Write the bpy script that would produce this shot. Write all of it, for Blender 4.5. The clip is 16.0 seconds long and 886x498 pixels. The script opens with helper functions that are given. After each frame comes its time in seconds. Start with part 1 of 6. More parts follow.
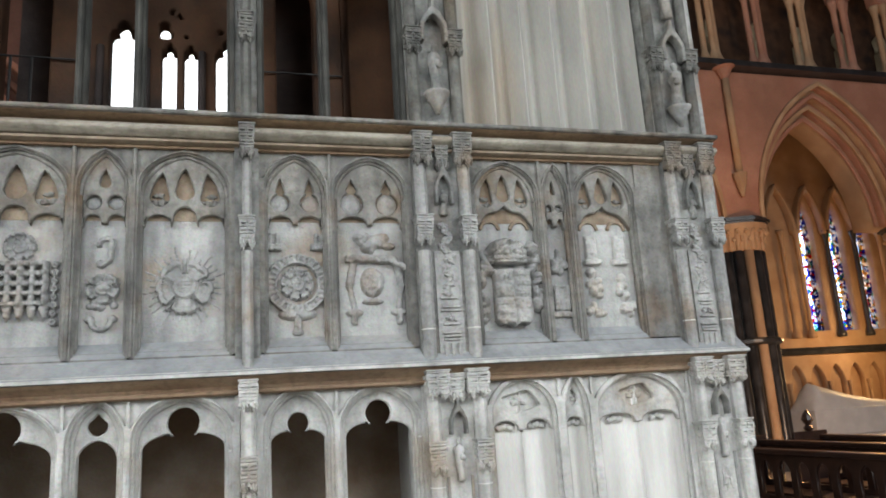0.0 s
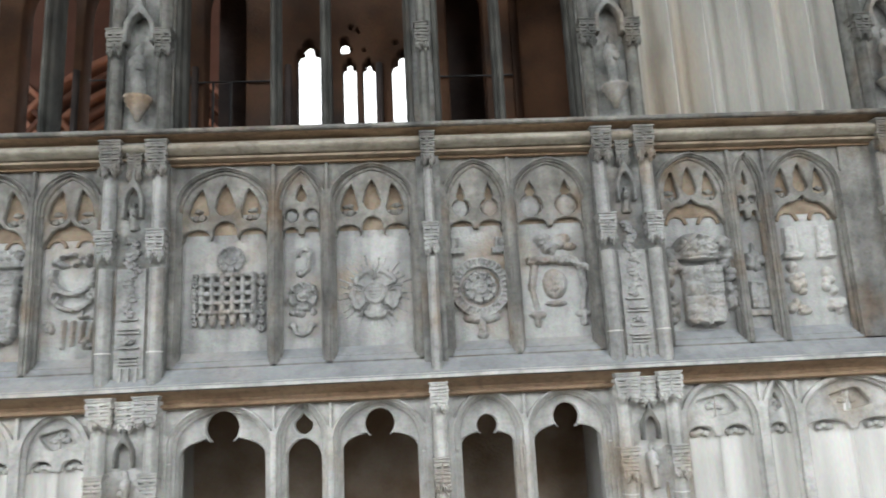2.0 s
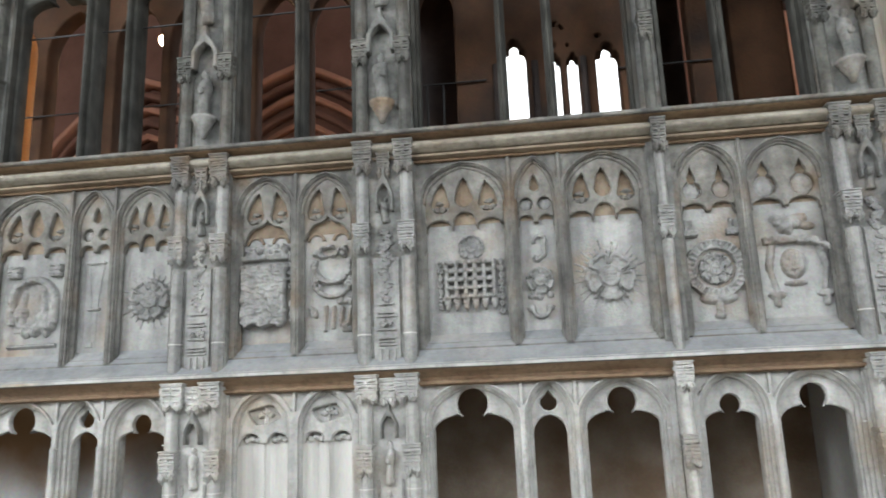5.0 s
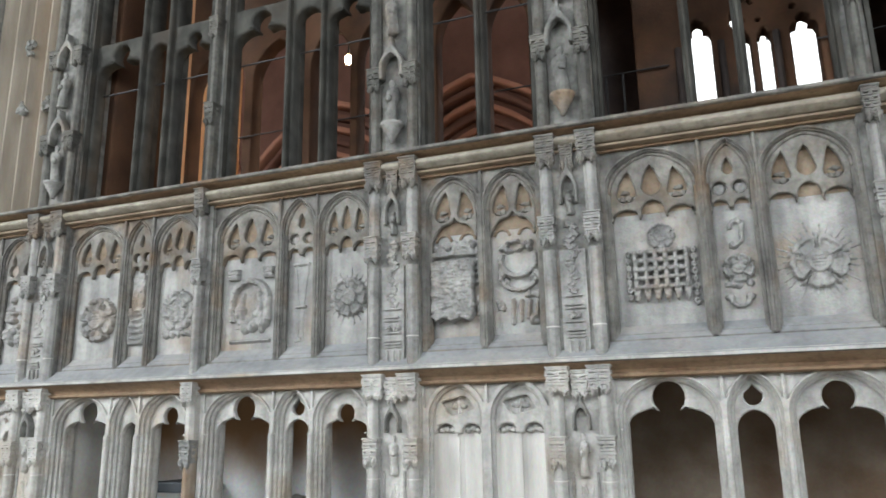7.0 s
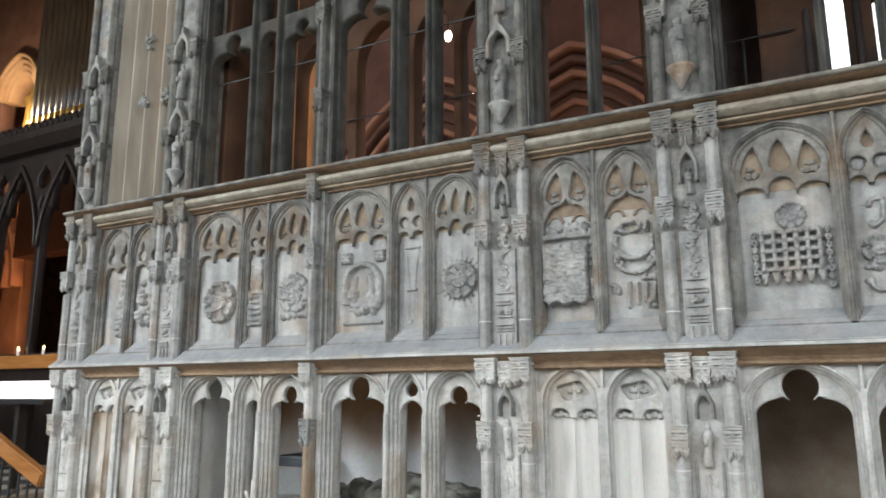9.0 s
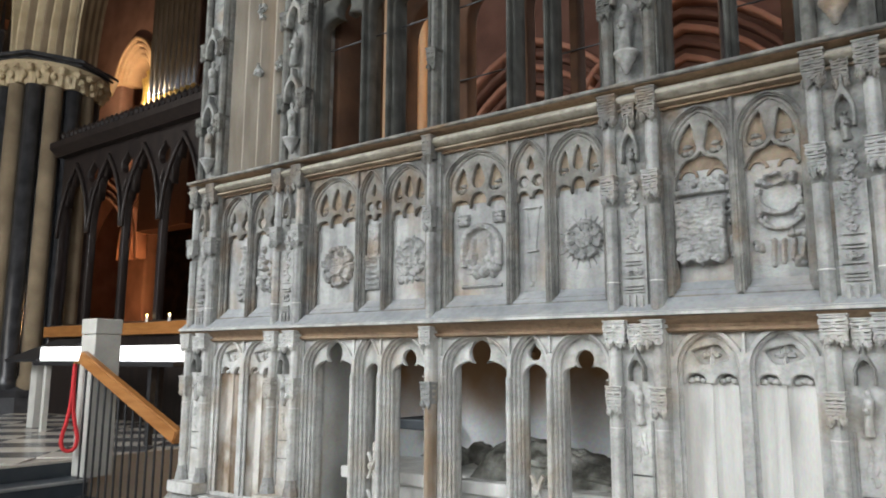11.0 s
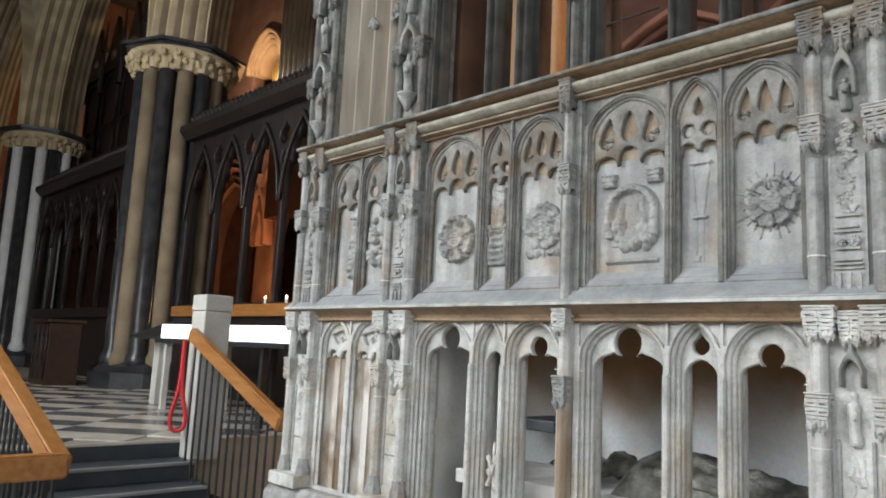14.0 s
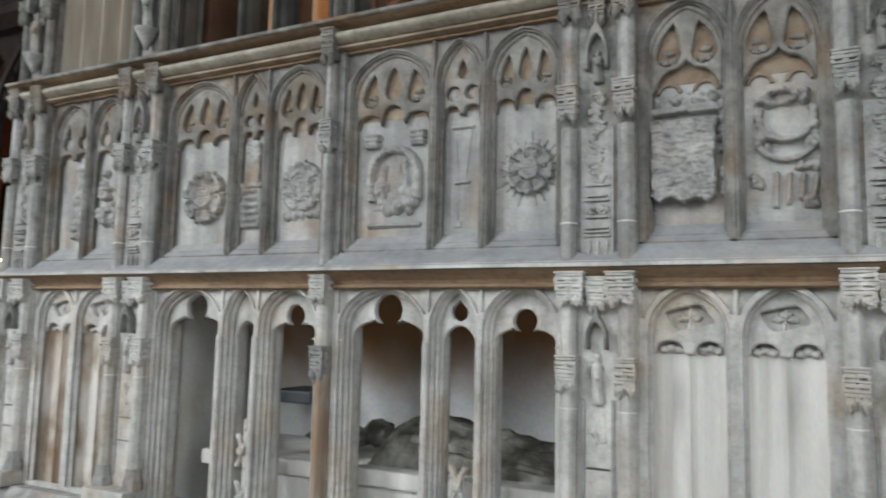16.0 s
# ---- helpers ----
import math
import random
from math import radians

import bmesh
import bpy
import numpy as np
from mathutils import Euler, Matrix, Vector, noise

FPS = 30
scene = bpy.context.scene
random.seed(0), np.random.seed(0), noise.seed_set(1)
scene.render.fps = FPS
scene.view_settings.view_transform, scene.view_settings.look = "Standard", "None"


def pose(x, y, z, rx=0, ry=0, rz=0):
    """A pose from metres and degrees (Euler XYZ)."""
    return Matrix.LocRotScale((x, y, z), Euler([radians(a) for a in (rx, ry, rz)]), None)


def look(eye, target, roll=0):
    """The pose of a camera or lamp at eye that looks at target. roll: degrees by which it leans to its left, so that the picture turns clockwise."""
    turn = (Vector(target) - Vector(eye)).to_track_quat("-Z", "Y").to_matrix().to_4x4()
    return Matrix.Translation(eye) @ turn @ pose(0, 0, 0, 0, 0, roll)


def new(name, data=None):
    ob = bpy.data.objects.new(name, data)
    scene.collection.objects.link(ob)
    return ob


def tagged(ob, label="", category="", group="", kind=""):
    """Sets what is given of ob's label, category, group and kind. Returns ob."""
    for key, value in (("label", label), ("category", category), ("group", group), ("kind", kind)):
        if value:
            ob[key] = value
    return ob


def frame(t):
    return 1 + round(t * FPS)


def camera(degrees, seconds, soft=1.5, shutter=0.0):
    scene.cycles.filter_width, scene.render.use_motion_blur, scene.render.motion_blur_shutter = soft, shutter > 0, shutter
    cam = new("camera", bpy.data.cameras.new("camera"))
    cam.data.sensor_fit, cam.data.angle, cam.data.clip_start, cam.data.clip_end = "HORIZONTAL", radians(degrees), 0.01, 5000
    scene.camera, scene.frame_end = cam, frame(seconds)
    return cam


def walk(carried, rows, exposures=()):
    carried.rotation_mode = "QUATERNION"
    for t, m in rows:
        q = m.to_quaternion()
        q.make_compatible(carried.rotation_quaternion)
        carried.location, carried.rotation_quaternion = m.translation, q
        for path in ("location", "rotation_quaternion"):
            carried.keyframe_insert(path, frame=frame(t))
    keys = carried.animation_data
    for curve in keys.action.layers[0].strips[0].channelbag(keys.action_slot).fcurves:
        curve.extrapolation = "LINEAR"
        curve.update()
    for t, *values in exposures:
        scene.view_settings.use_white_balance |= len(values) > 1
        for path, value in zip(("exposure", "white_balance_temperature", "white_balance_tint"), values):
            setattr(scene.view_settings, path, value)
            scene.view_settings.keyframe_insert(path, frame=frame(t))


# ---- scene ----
cam = camera(62.6, 16.0, 1.8, 0.4)
PATH = [
    (0, (1.387, -3.19, 1.594), (1.943, -1.316, 2.015), -3.7),
    (0.5, (1.355, -3.155, 1.592), (1.886, -1.275, 2.02), -4.4),
    (1, (1.336, -3.146, 1.593), (1.737, -1.237, 2.035), -3.8),
    (1.5, (1.32, -3.16, 1.607), (1.574, -1.226, 2.05), -3.1),
    (2, (1.317, -3.175, 1.667), (1.43, -1.221, 2.079), -2.9),
    (2.5, (1.312, -3.189, 1.694), (1.285, -1.229, 2.09), -2.8),
    (3, (1.306, -3.195, 1.703), (1.212, -1.235, 2.092), -2.8),
    (3.2, (1.29, -3.187, 1.701), (1.175, -1.229, 2.09), -2.8),
    (5.3, (0.8, -3.34, 1.578), (0.501, -1.412, 2.017), -1.9),
    (5.5, (0.813, -3.327, 1.578), (0.425, -1.415, 2.018), -1.3),
    (6, (0.808, -3.358, 1.551), (0.255, -1.49, 2.002), -0.9),
    (6.5, (0.8, -3.362, 1.528), (0.16, -1.524, 1.988), -0.8),
    (7, (0.768, -3.354, 1.515), (0.076, -1.535, 1.978), -1.0),
    (7.5, (0.73, -3.37, 1.532), (-0.004, -1.565, 1.982), -1.0),
    (8, (0.705, -3.369, 1.564), (-0.106, -1.591, 1.99), -0.9),
    (10.3, (0.617, -3.37, 1.587), (-0.448, -1.712, 1.928), -0.2),
    (10.5, (0.569, -3.361, 1.586), (-0.521, -1.717, 1.918), -0.4),
    (11, (0.519, -3.339, 1.553), (-0.648, -1.744, 1.86), 0.3),
    (11.5, (0.48, -3.231, 1.549), (-0.764, -1.692, 1.837), 0.5),
    (12, (0.413, -3.121, 1.525), (-0.938, -1.675, 1.812), 1.1),
    (12.5, (0.299, -3.003, 1.532), (-1.126, -1.628, 1.808), 1.8),
    (13, (0.178, -2.929, 1.525), (-1.265, -1.574, 1.811), 2.4),
    (13.5, (0.102, -2.898, 1.515), (-1.329, -1.53, 1.798), 2.6),
    (14, (0.039, -2.827, 1.517), (-1.378, -1.445, 1.802), 2.8),
    (14.5, (0.01, -2.809, 1.51), (-1.368, -1.387, 1.792), 2.8),
    (15, (-0.017, -2.71, 1.515), (-1.322, -1.22, 1.788), 2.6),
    (15.5, (-0.073, -2.699, 1.512), (-1.175, -1.051, 1.775), 2.0),
    (16, (-0.091, -2.657, 1.544), (-0.984, -0.88, 1.753), 1.3),
]
walk(cam, [(t, look(eye, target, roll)) for t, eye, target, roll in PATH], [(0, 0.0), (13.0, 0.0), (14.5, 0.0), (15.2, -0.12), (16.0, -0.36)])

# ---- light ----
world = bpy.data.worlds.new("world")
scene.world = world
world.use_nodes = True
wn = world.node_tree.nodes
sky = wn.new("ShaderNodeTexSky")
sky.sky_type, sky.sun_disc, sky.sun_elevation, sky.sun_rotation = "NISHITA", False, radians(40), radians(200)
world.node_tree.links.new(sky.outputs[0], wn["Background"].inputs[0])
wn["Background"].inputs[1].default_value = 0.1


def lamp(name, kind, m, energy, color, size=1.0, size_y=None):
    d = bpy.data.lights.new(name, kind)
    d.energy, d.color = energy, color
    if kind == "AREA":
        d.shape, d.size, d.size_y = "RECTANGLE", size, size_y or size
    else:
        d.shadow_soft_size = size
    ob = new(name, d)
    ob.matrix_world = m
    return ob


COOL, WARM = (0.94, 0.98, 1.01), (1.0, 0.52, 0.22)
# daylight through the tall aisle windows behind the camera
ENERGY = (850, 235, 200, 580)
for i, wx in enumerate((-7.0, -1.8, 3.4, 8.0)):
    lamp("aisle_window_light", "AREA", look((wx, -7.6, 5.5), (wx, 0, 1.7)), ENERGY[i], COOL, 2.4, 4.6)
# tungsten floodlights of the choir
lamp("choir_flood", "POINT", pose(10.0, 4.5, 2.2), 420, WARM, 0.3)
lamp("choir_flood", "POINT", pose(17.0, 11.2, 2.6), 150, (1.0, 0.6, 0.25), 0.3)
# lamp added out of sight below the sill to warm the ochre pier
lamp("choir_flood", "POINT", pose(-3.0, 2.1, 2.2), 38, (1.0, 0.66, 0.36), 0.15)
lamp("choir_flood", "POINT", pose(-18.0, 7.0, 3.2), 380, WARM, 0.3)
lamp("choir_bulb", "POINT", pose(-2.40, 2.62, 5.02), 60, (1.0, 0.58, 0.26), 0.08)
lamp("niche_spot", "POINT", pose(-20.5, 7.7, 9.9), 300, (1.0, 0.78, 0.5), 0.15)
# unseen area fill added to brighten the presbytery, no fixture there
lamp("presbytery_fill", "AREA", look((-12, -5.5, 7.5), (-13, 2.0, 2.0)), 170, (1.0, 0.95, 0.86), 3.0, 3.0)

# ---- materials ----


def mat(name, base, other, rough=0.85, scale=4.0, grain=60.0, bump=0.25, metal=0.0, third=None, tscale=1.3, lo=0.35, hi=0.7, stretch=(1, 1, 1), streak=0.0, pits=0.0):
    m = bpy.data.materials.new(name)
    m.use_nodes = True
    nt = m.node_tree
    N, L = nt.nodes, nt.links
    b = N["Principled BSDF"]
    b.inputs["Roughness"].default_value, b.inputs["Metallic"].default_value = rough, metal
    geo = N.new("ShaderNodeNewGeometry")
    mp = N.new("ShaderNodeVectorMath")
    mp.operation, mp.inputs[1].default_value = "MULTIPLY", stretch
    L.new(geo.outputs["Position"], mp.inputs[0])
    n1, n2, n3 = (N.new("ShaderNodeTexNoise") for _ in range(3))
    for n, s, d in ((n1, scale, 6), (n2, grain, 4), (n3, tscale, 5)):
        n.inputs["Scale"].default_value, n.inputs["Detail"].default_value = s, d
        L.new(mp.outputs[0], n.inputs["Vector"])
    r = N.new("ShaderNodeValToRGB")
    r.color_ramp.elements[0].position, r.color_ramp.elements[1].position = lo, hi
    r.color_ramp.elements[0].color, r.color_ramp.elements[1].color = (*base, 1), (*other, 1)
    L.new(n1.outputs[0], r.inputs[0])
    col = r.outputs[0]
    if third:
        r3 = N.new("ShaderNodeValToRGB")
        r3.color_ramp.elements[0].position, r3.color_ramp.elements[1].position = 0.52, 0.74
        L.new(n3.outputs[0], r3.inputs[0])
        mx = N.new("ShaderNodeMix")
        mx.data_type = "RGBA"
        L.new(r3.outputs[0], mx.inputs[0])
        L.new(col, mx.inputs[6])
        mx.inputs[7].default_value = (*third, 1)
        col = mx.outputs[2]
    if streak:
        sv, sn, sr, sm = N.new("ShaderNodeVectorMath"), N.new("ShaderNodeTexNoise"), N.new("ShaderNodeValToRGB"), N.new("ShaderNodeMix")
        sv.operation, sv.inputs[1].default_value = "MULTIPLY", (7, 7, 0.9)
        L.new(geo.outputs["Position"], sv.inputs[0])
        L.new(sv.outputs[0], sn.inputs["Vector"])
        sn.inputs["Scale"].default_value, sn.inputs["Detail"].default_value = 1.6, 7
        sr.color_ramp.elements[0].position, sr.color_ramp.elements[1].position = 0.36, 0.60
        sr.color_ramp.elements[0].color = (1 - streak, 1 - streak, 1 - streak * 0.95, 1)
        L.new(sn.outputs[0], sr.inputs[0])
        sm.data_type, sm.blend_type = "RGBA", "MULTIPLY"
        sm.inputs[0].default_value = 1.0
        L.new(col, sm.inputs[6])
        L.new(sr.outputs[0], sm.inputs[7])
        col = sm.outputs[2]
    if pits:
        pn, pr, pm = N.new("ShaderNodeTexNoise"), N.new("ShaderNodeValToRGB"), N.new("ShaderNodeMix")
        pn.inputs["Scale"].default_value, pn.inputs["Detail"].default_value, pn.inputs["Roughness"].default_value = 26.0, 8, 0.68
        L.new(geo.outputs["Position"], pn.inputs["Vector"])
        pr.color_ramp.elements[0].position, pr.color_ramp.elements[1].position = 0.34, 0.54
        pr.color_ramp.elements[0].color = (1 - pits, 1 - pits, 1 - pits * 1.05, 1)
        L.new(pn.outputs[0], pr.inputs[0])
        pm.data_type, pm.blend_type = "RGBA", "MULTIPLY"
        pm.inputs[0].default_value = 1.0
        L.new(col, pm.inputs[6])
        L.new(pr.outputs[0], pm.inputs[7])
        col = pm.outputs[2]
    g = N.new("ShaderNodeMix")
    g.data_type, g.blend_type = "RGBA", "MULTIPLY"
    g.inputs[0].default_value = 0.35
    L.new(col, g.inputs[6])
    L.new(n2.outputs[1], g.inputs[7])
    gm = N.new("ShaderNodeHueSaturation")
    gm.inputs["Saturation"].default_value, gm.inputs["Value"].default_value = 1.0, 1.12
    L.new(g.outputs[2], gm.inputs["Color"])
    L.new(gm.outputs[0], b.inputs["Base Color"])
    bp = N.new("ShaderNodeBump")
    bp.inputs["Strength"].default_value, bp.inputs["Distance"].default_value = bump, 0.01
    ad = N.new("ShaderNodeMath")
    L.new(n1.outputs[0], ad.inputs[0])
    L.new(n2.outputs[0], ad.inputs[1])
    L.new(ad.outputs[0], bp.inputs["Height"])
    L.new(bp.outputs[0], b.inputs["Normal"])
    return m


def glow(name, color, strength):
    m = bpy.data.materials.new(name)
    m.use_nodes = True
    b = m.node_tree.nodes["Principled BSDF"]
    b.inputs["Base Color"].default_value = (*color, 1)
    b.inputs["Emission Color"].default_value, b.inputs["Emission Strength"].default_value = (*color, 1), strength
    return m


STONE = mat("weathered_limestone", (0.295, 0.300, 0.290), (0.52, 0.518, 0.495), 0.88, 6, 90, 0.45, third=(0.37, 0.27, 0.18), tscale=2.8, lo=0.3, hi=0.68, streak=0.32, pits=0.3)
STONEL = mat("lower_limestone", (0.49, 0.49, 0.46), (0.74, 0.735, 0.70), 0.88, 5, 90, 0.35, third=(0.49, 0.40, 0.295), tscale=2.6, lo=0.3, hi=0.68, streak=0.25, pits=0.24)
PATCHY = mat("patchy_stained_limestone", (0.30, 0.225, 0.155), (0.72, 0.69, 0.63), 0.88, 3.2, 80, 0.3, third=(0.36, 0.26, 0.17), tscale=2.0, lo=0.42, hi=0.58, stretch=(1.4, 1.4, 0.8), streak=0.2)
STONE2 = mat("cleaner_limestone", (0.72, 0.71, 0.665), (0.87, 0.86, 0.82), 0.85, 3, 80, 0.2, third=(0.58, 0.53, 0.45), tscale=1.5, stretch=(3, 3, 0.5), streak=0.14)
STONE3 = mat("grey_limestone", (0.19, 0.195, 0.185), (0.39, 0.39, 0.365), 0.88, 9, 90, 0.45, third=(0.28, 0.225, 0.17), tscale=4.0, streak=0.3, pits=0.35)
FLUTE = mat("streaked_limestone", (0.36, 0.355, 0.325), (0.50, 0.485, 0.44), 0.86, 3, 80, 0.2, third=(0.42, 0.355, 0.275), tscale=1.2, stretch=(1.5, 1.5, 0.4), streak=0.08)
# upper lights' stone, sooty and darkened further: their dimness is in the colour
UPPER = mat("shaded_soot_grey_limestone", (0.038, 0.039, 0.034), (0.10, 0.10, 0.088), 0.88, 8, 90, 0.4, third=(0.075, 0.06, 0.045), tscale=3.0, streak=0.3)
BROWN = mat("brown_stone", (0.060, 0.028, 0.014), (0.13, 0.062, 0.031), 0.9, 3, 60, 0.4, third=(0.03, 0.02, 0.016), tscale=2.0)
STAIN = mat("brown_stained_limestone", (0.235, 0.175, 0.12), (0.41, 0.335, 0.25), 0.9, 7, 80, 0.35, third=(0.19, 0.14, 0.10), tscale=4.0, pits=0.25)
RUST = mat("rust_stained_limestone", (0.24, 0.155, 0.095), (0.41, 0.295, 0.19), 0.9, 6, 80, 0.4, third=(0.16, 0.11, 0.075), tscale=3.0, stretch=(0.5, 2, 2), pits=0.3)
DARKSTONE = mat("dark_inner_stone", (0.034, 0.027, 0.026), (0.075, 0.056, 0.05), 0.8, 6, 60, 0.3)
PLASTER = mat("grey_plaster", (0.58, 0.59, 0.57), (0.78, 0.78, 0.75), 0.9, 2.2, 50, 0.2, third=(0.50, 0.43, 0.34), tscale=1.6)
# plaster that turns brown towards the top, broken up by noise
def graded_plaster():
    m = mat("graded_plaster", (0.74, 0.76, 0.76), (0.88, 0.89, 0.88), 0.9, 2.2, 50, 0.2, third=(0.52, 0.47, 0.40), tscale=1.8)
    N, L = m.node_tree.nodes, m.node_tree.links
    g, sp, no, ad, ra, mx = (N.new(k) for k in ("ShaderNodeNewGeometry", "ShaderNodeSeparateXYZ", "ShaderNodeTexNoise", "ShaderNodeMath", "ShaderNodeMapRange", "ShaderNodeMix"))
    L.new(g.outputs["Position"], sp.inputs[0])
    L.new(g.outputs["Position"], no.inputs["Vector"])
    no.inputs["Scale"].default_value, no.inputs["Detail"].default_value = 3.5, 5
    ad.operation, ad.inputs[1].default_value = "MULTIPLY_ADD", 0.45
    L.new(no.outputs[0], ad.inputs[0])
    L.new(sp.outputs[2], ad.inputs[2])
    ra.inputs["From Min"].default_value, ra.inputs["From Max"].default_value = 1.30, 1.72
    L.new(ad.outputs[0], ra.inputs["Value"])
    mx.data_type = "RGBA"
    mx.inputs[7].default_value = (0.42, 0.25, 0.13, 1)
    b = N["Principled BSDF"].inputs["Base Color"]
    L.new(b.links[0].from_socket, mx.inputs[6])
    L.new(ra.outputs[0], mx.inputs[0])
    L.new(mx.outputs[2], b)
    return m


TOPBROWN = graded_plaster()
BROWNPLASTER = mat("brown_plaster", (0.25, 0.17, 0.11), (0.52, 0.44, 0.355), 0.9, 3.0, 60, 0.3, third=(0.22, 0.155, 0.105), tscale=1.6)
# frieze limestone in darker and paler copies: light and shade put into colour
SHADEDGRIME = mat("shaded_grimy_limestone", (0.168, 0.166, 0.152), (0.35, 0.342, 0.312), 0.9, 7, 90, 0.5, third=(0.26, 0.185, 0.12), tscale=3.4, lo=0.3, hi=0.68, streak=0.4, pits=0.34)
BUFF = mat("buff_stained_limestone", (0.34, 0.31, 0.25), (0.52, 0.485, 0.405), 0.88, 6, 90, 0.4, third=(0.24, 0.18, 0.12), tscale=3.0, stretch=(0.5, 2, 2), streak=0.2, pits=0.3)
LITPANEL = mat("lit_panel_limestone", (0.36, 0.365, 0.352), (0.57, 0.572, 0.548), 0.88, 5, 90, 0.45, third=(0.42, 0.33, 0.24), tscale=2.4, lo=0.3, hi=0.68, streak=0.3, pits=0.16)
SILL = mat("washed_grey_limestone", (0.27, 0.285, 0.295), (0.40, 0.415, 0.42), 0.85, 5, 90, 0.3, third=(0.43, 0.41, 0.38), tscale=2.2, lo=0.3, hi=0.68, stretch=(0.6, 1, 2), streak=0.12, pits=0.16)
EFFIGY = mat("worn_marble", (0.085, 0.082, 0.065), (0.40, 0.395, 0.35), 0.7, 12, 70, 0.9, third=(0.06, 0.055, 0.045), tscale=5)
# darkened copy of the frieze stone: the upper piers' dimness in colour
SHADEDSOOT = mat("shaded_sooty_limestone", (0.105, 0.108, 0.098), (0.26, 0.255, 0.23), 0.9, 7, 90, 0.5, third=(0.15, 0.12, 0.085), tscale=3.4, lo=0.3, hi=0.68, streak=0.4, pits=0.35)
TANFLUTE = mat("tan_streaked_limestone", (0.29, 0.25, 0.20), (0.46, 0.42, 0.355), 0.86, 3, 80, 0.2, third=(0.33, 0.25, 0.175), tscale=1.2, stretch=(2.5, 2.5, 0.4), streak=0.2)
# darker, browner copy for the arch heads, their shade included in it
HEADSTONE = mat("shaded_weathered_tracery_stone", (0.180, 0.172, 0.152), (0.36, 0.35, 0.318), 0.9, 9, 90, 0.5, third=(0.235, 0.178, 0.122), tscale=5.0, lo=0.3, hi=0.68, streak=0.3, pits=0.3)
# darker copy of the pink sandstone: the choir's dimness is in the colour
DIMPINK = mat("dimmed_sandstone", (0.12, 0.056, 0.040), (0.20, 0.098, 0.072), 0.9, 1.5, 25, 0.3, third=(0.19, 0.10, 0.074), tscale=0.7)
PINK = mat("pink_sandstone", (0.36, 0.165, 0.11), (0.50, 0.26, 0.18), 0.9, 1.5, 25, 0.3, third=(0.29, 0.15, 0.10), tscale=0.7)
OCHRE = mat("ochre_stone", (0.40, 0.24, 0.135), (0.52, 0.345, 0.21), 0.88, 2, 40, 0.25, third=(0.33, 0.21, 0.13), tscale=0.9)
PALE = mat("pale_stone", (0.36, 0.28, 0.165), (0.54, 0.445, 0.29), 0.85, 2, 40, 0.25, third=(0.31, 0.24, 0.145), tscale=0.9)
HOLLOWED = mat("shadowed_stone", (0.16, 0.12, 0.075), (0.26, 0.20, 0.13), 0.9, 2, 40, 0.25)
DIM = mat("dull_aisle_stone", (0.16, 0.14, 0.12), (0.24, 0.22, 0.19), 0.9, 2, 40, 0.2)
MARBLE = mat("black_marble", (0.018, 0.019, 0.021), (0.05, 0.05, 0.055), 0.3, 6, 60, 0.05)
DARKWOOD = mat("dark_oak", (0.010, 0.007, 0.007), (0.026, 0.018, 0.015), 0.45, 12, 80, 0.25, stretch=(1, 1, 0.2))
PEWWOOD = mat("polished_oak", (0.020, 0.010, 0.008), (0.045, 0.022, 0.016), 0.35, 10, 70, 0.2)
OAK = mat("golden_oak", (0.29, 0.115, 0.03), (0.42, 0.19, 0.06), 0.36, 8, 60, 0.1, stretch=(0.4, 3, 3))
IRON = mat("black_iron", (0.012, 0.012, 0.013), (0.025, 0.025, 0.027), 0.5, 20, 90, 0.1)
SLATE = mat("dark_slate", (0.035, 0.045, 0.055), (0.06, 0.07, 0.08), 0.55, 4, 70, 0.15)
NOSING = mat("pale_nosing", (0.22, 0.23, 0.23), (0.34, 0.34, 0.33), 0.6, 6, 60, 0.1)
ROPE = mat("red_rope", (0.55, 0.02, 0.025), (0.72, 0.04, 0.045), 0.75, 60, 200, 0.4)
NEWEL = mat("pale_post_stone", (0.46, 0.45, 0.41), (0.56, 0.55, 0.5), 0.8, 5, 60, 0.15)
TILE_L = mat("cream_marble", (0.52, 0.48, 0.42), (0.66, 0.62, 0.55), 0.22, 5, 40, 0.05)
TILE_D = mat("grey_marble", (0.085, 0.088, 0.095), (0.15, 0.15, 0.155), 0.22, 5, 40, 0.05)
FLAG = mat("flagstone", (0.30, 0.27, 0.23), (0.42, 0.39, 0.34), 0.7, 2, 40, 0.25)
WHITE = mat("white_marble", (0.66, 0.66, 0.66), (0.78, 0.78, 0.78), 0.45, 4, 50, 0.05)
GILT = mat("gilded_wood", (0.55, 0.36, 0.10), (0.75, 0.52, 0.18), 0.35, 14, 80, 0.1, metal=0.7)
PIPE = mat("organ_metal", (0.62, 0.64, 0.68), (0.75, 0.77, 0.8), 0.25, 3, 60, 0.02, metal=0.9)
SKYGLOW = glow("overcast_sky", (0.93, 0.97, 1.0), 2.2)
BULB = glow("lit_bulb", (1.0, 0.72, 0.42), 60.0)
GLOWWHITE = glow("glowing_white_panel", (0.97, 0.98, 1.0), 1.3)
CANDLE = glow("small_flame", (1.0, 0.7, 0.3), 14.0)

# ---- builders ----


def thing(name, at, label, category, group="", kind=""):
    ob = new(name)
    ob.empty_display_size = 0.1
    ob.location = at
    return tagged(ob, label, category, group, kind)


def link(name, me, material, parent, label=""):
    if not me.materials:
        me.materials.append(material)
    ob = new(name, me)
    if parent is not None:
        ob.parent = parent
        p, off = parent, Vector((0, 0, 0))
        while p is not None:
            off += p.location
            p = p.parent
        ob.location = -off
    if label:
        ob["label"] = label
    return ob


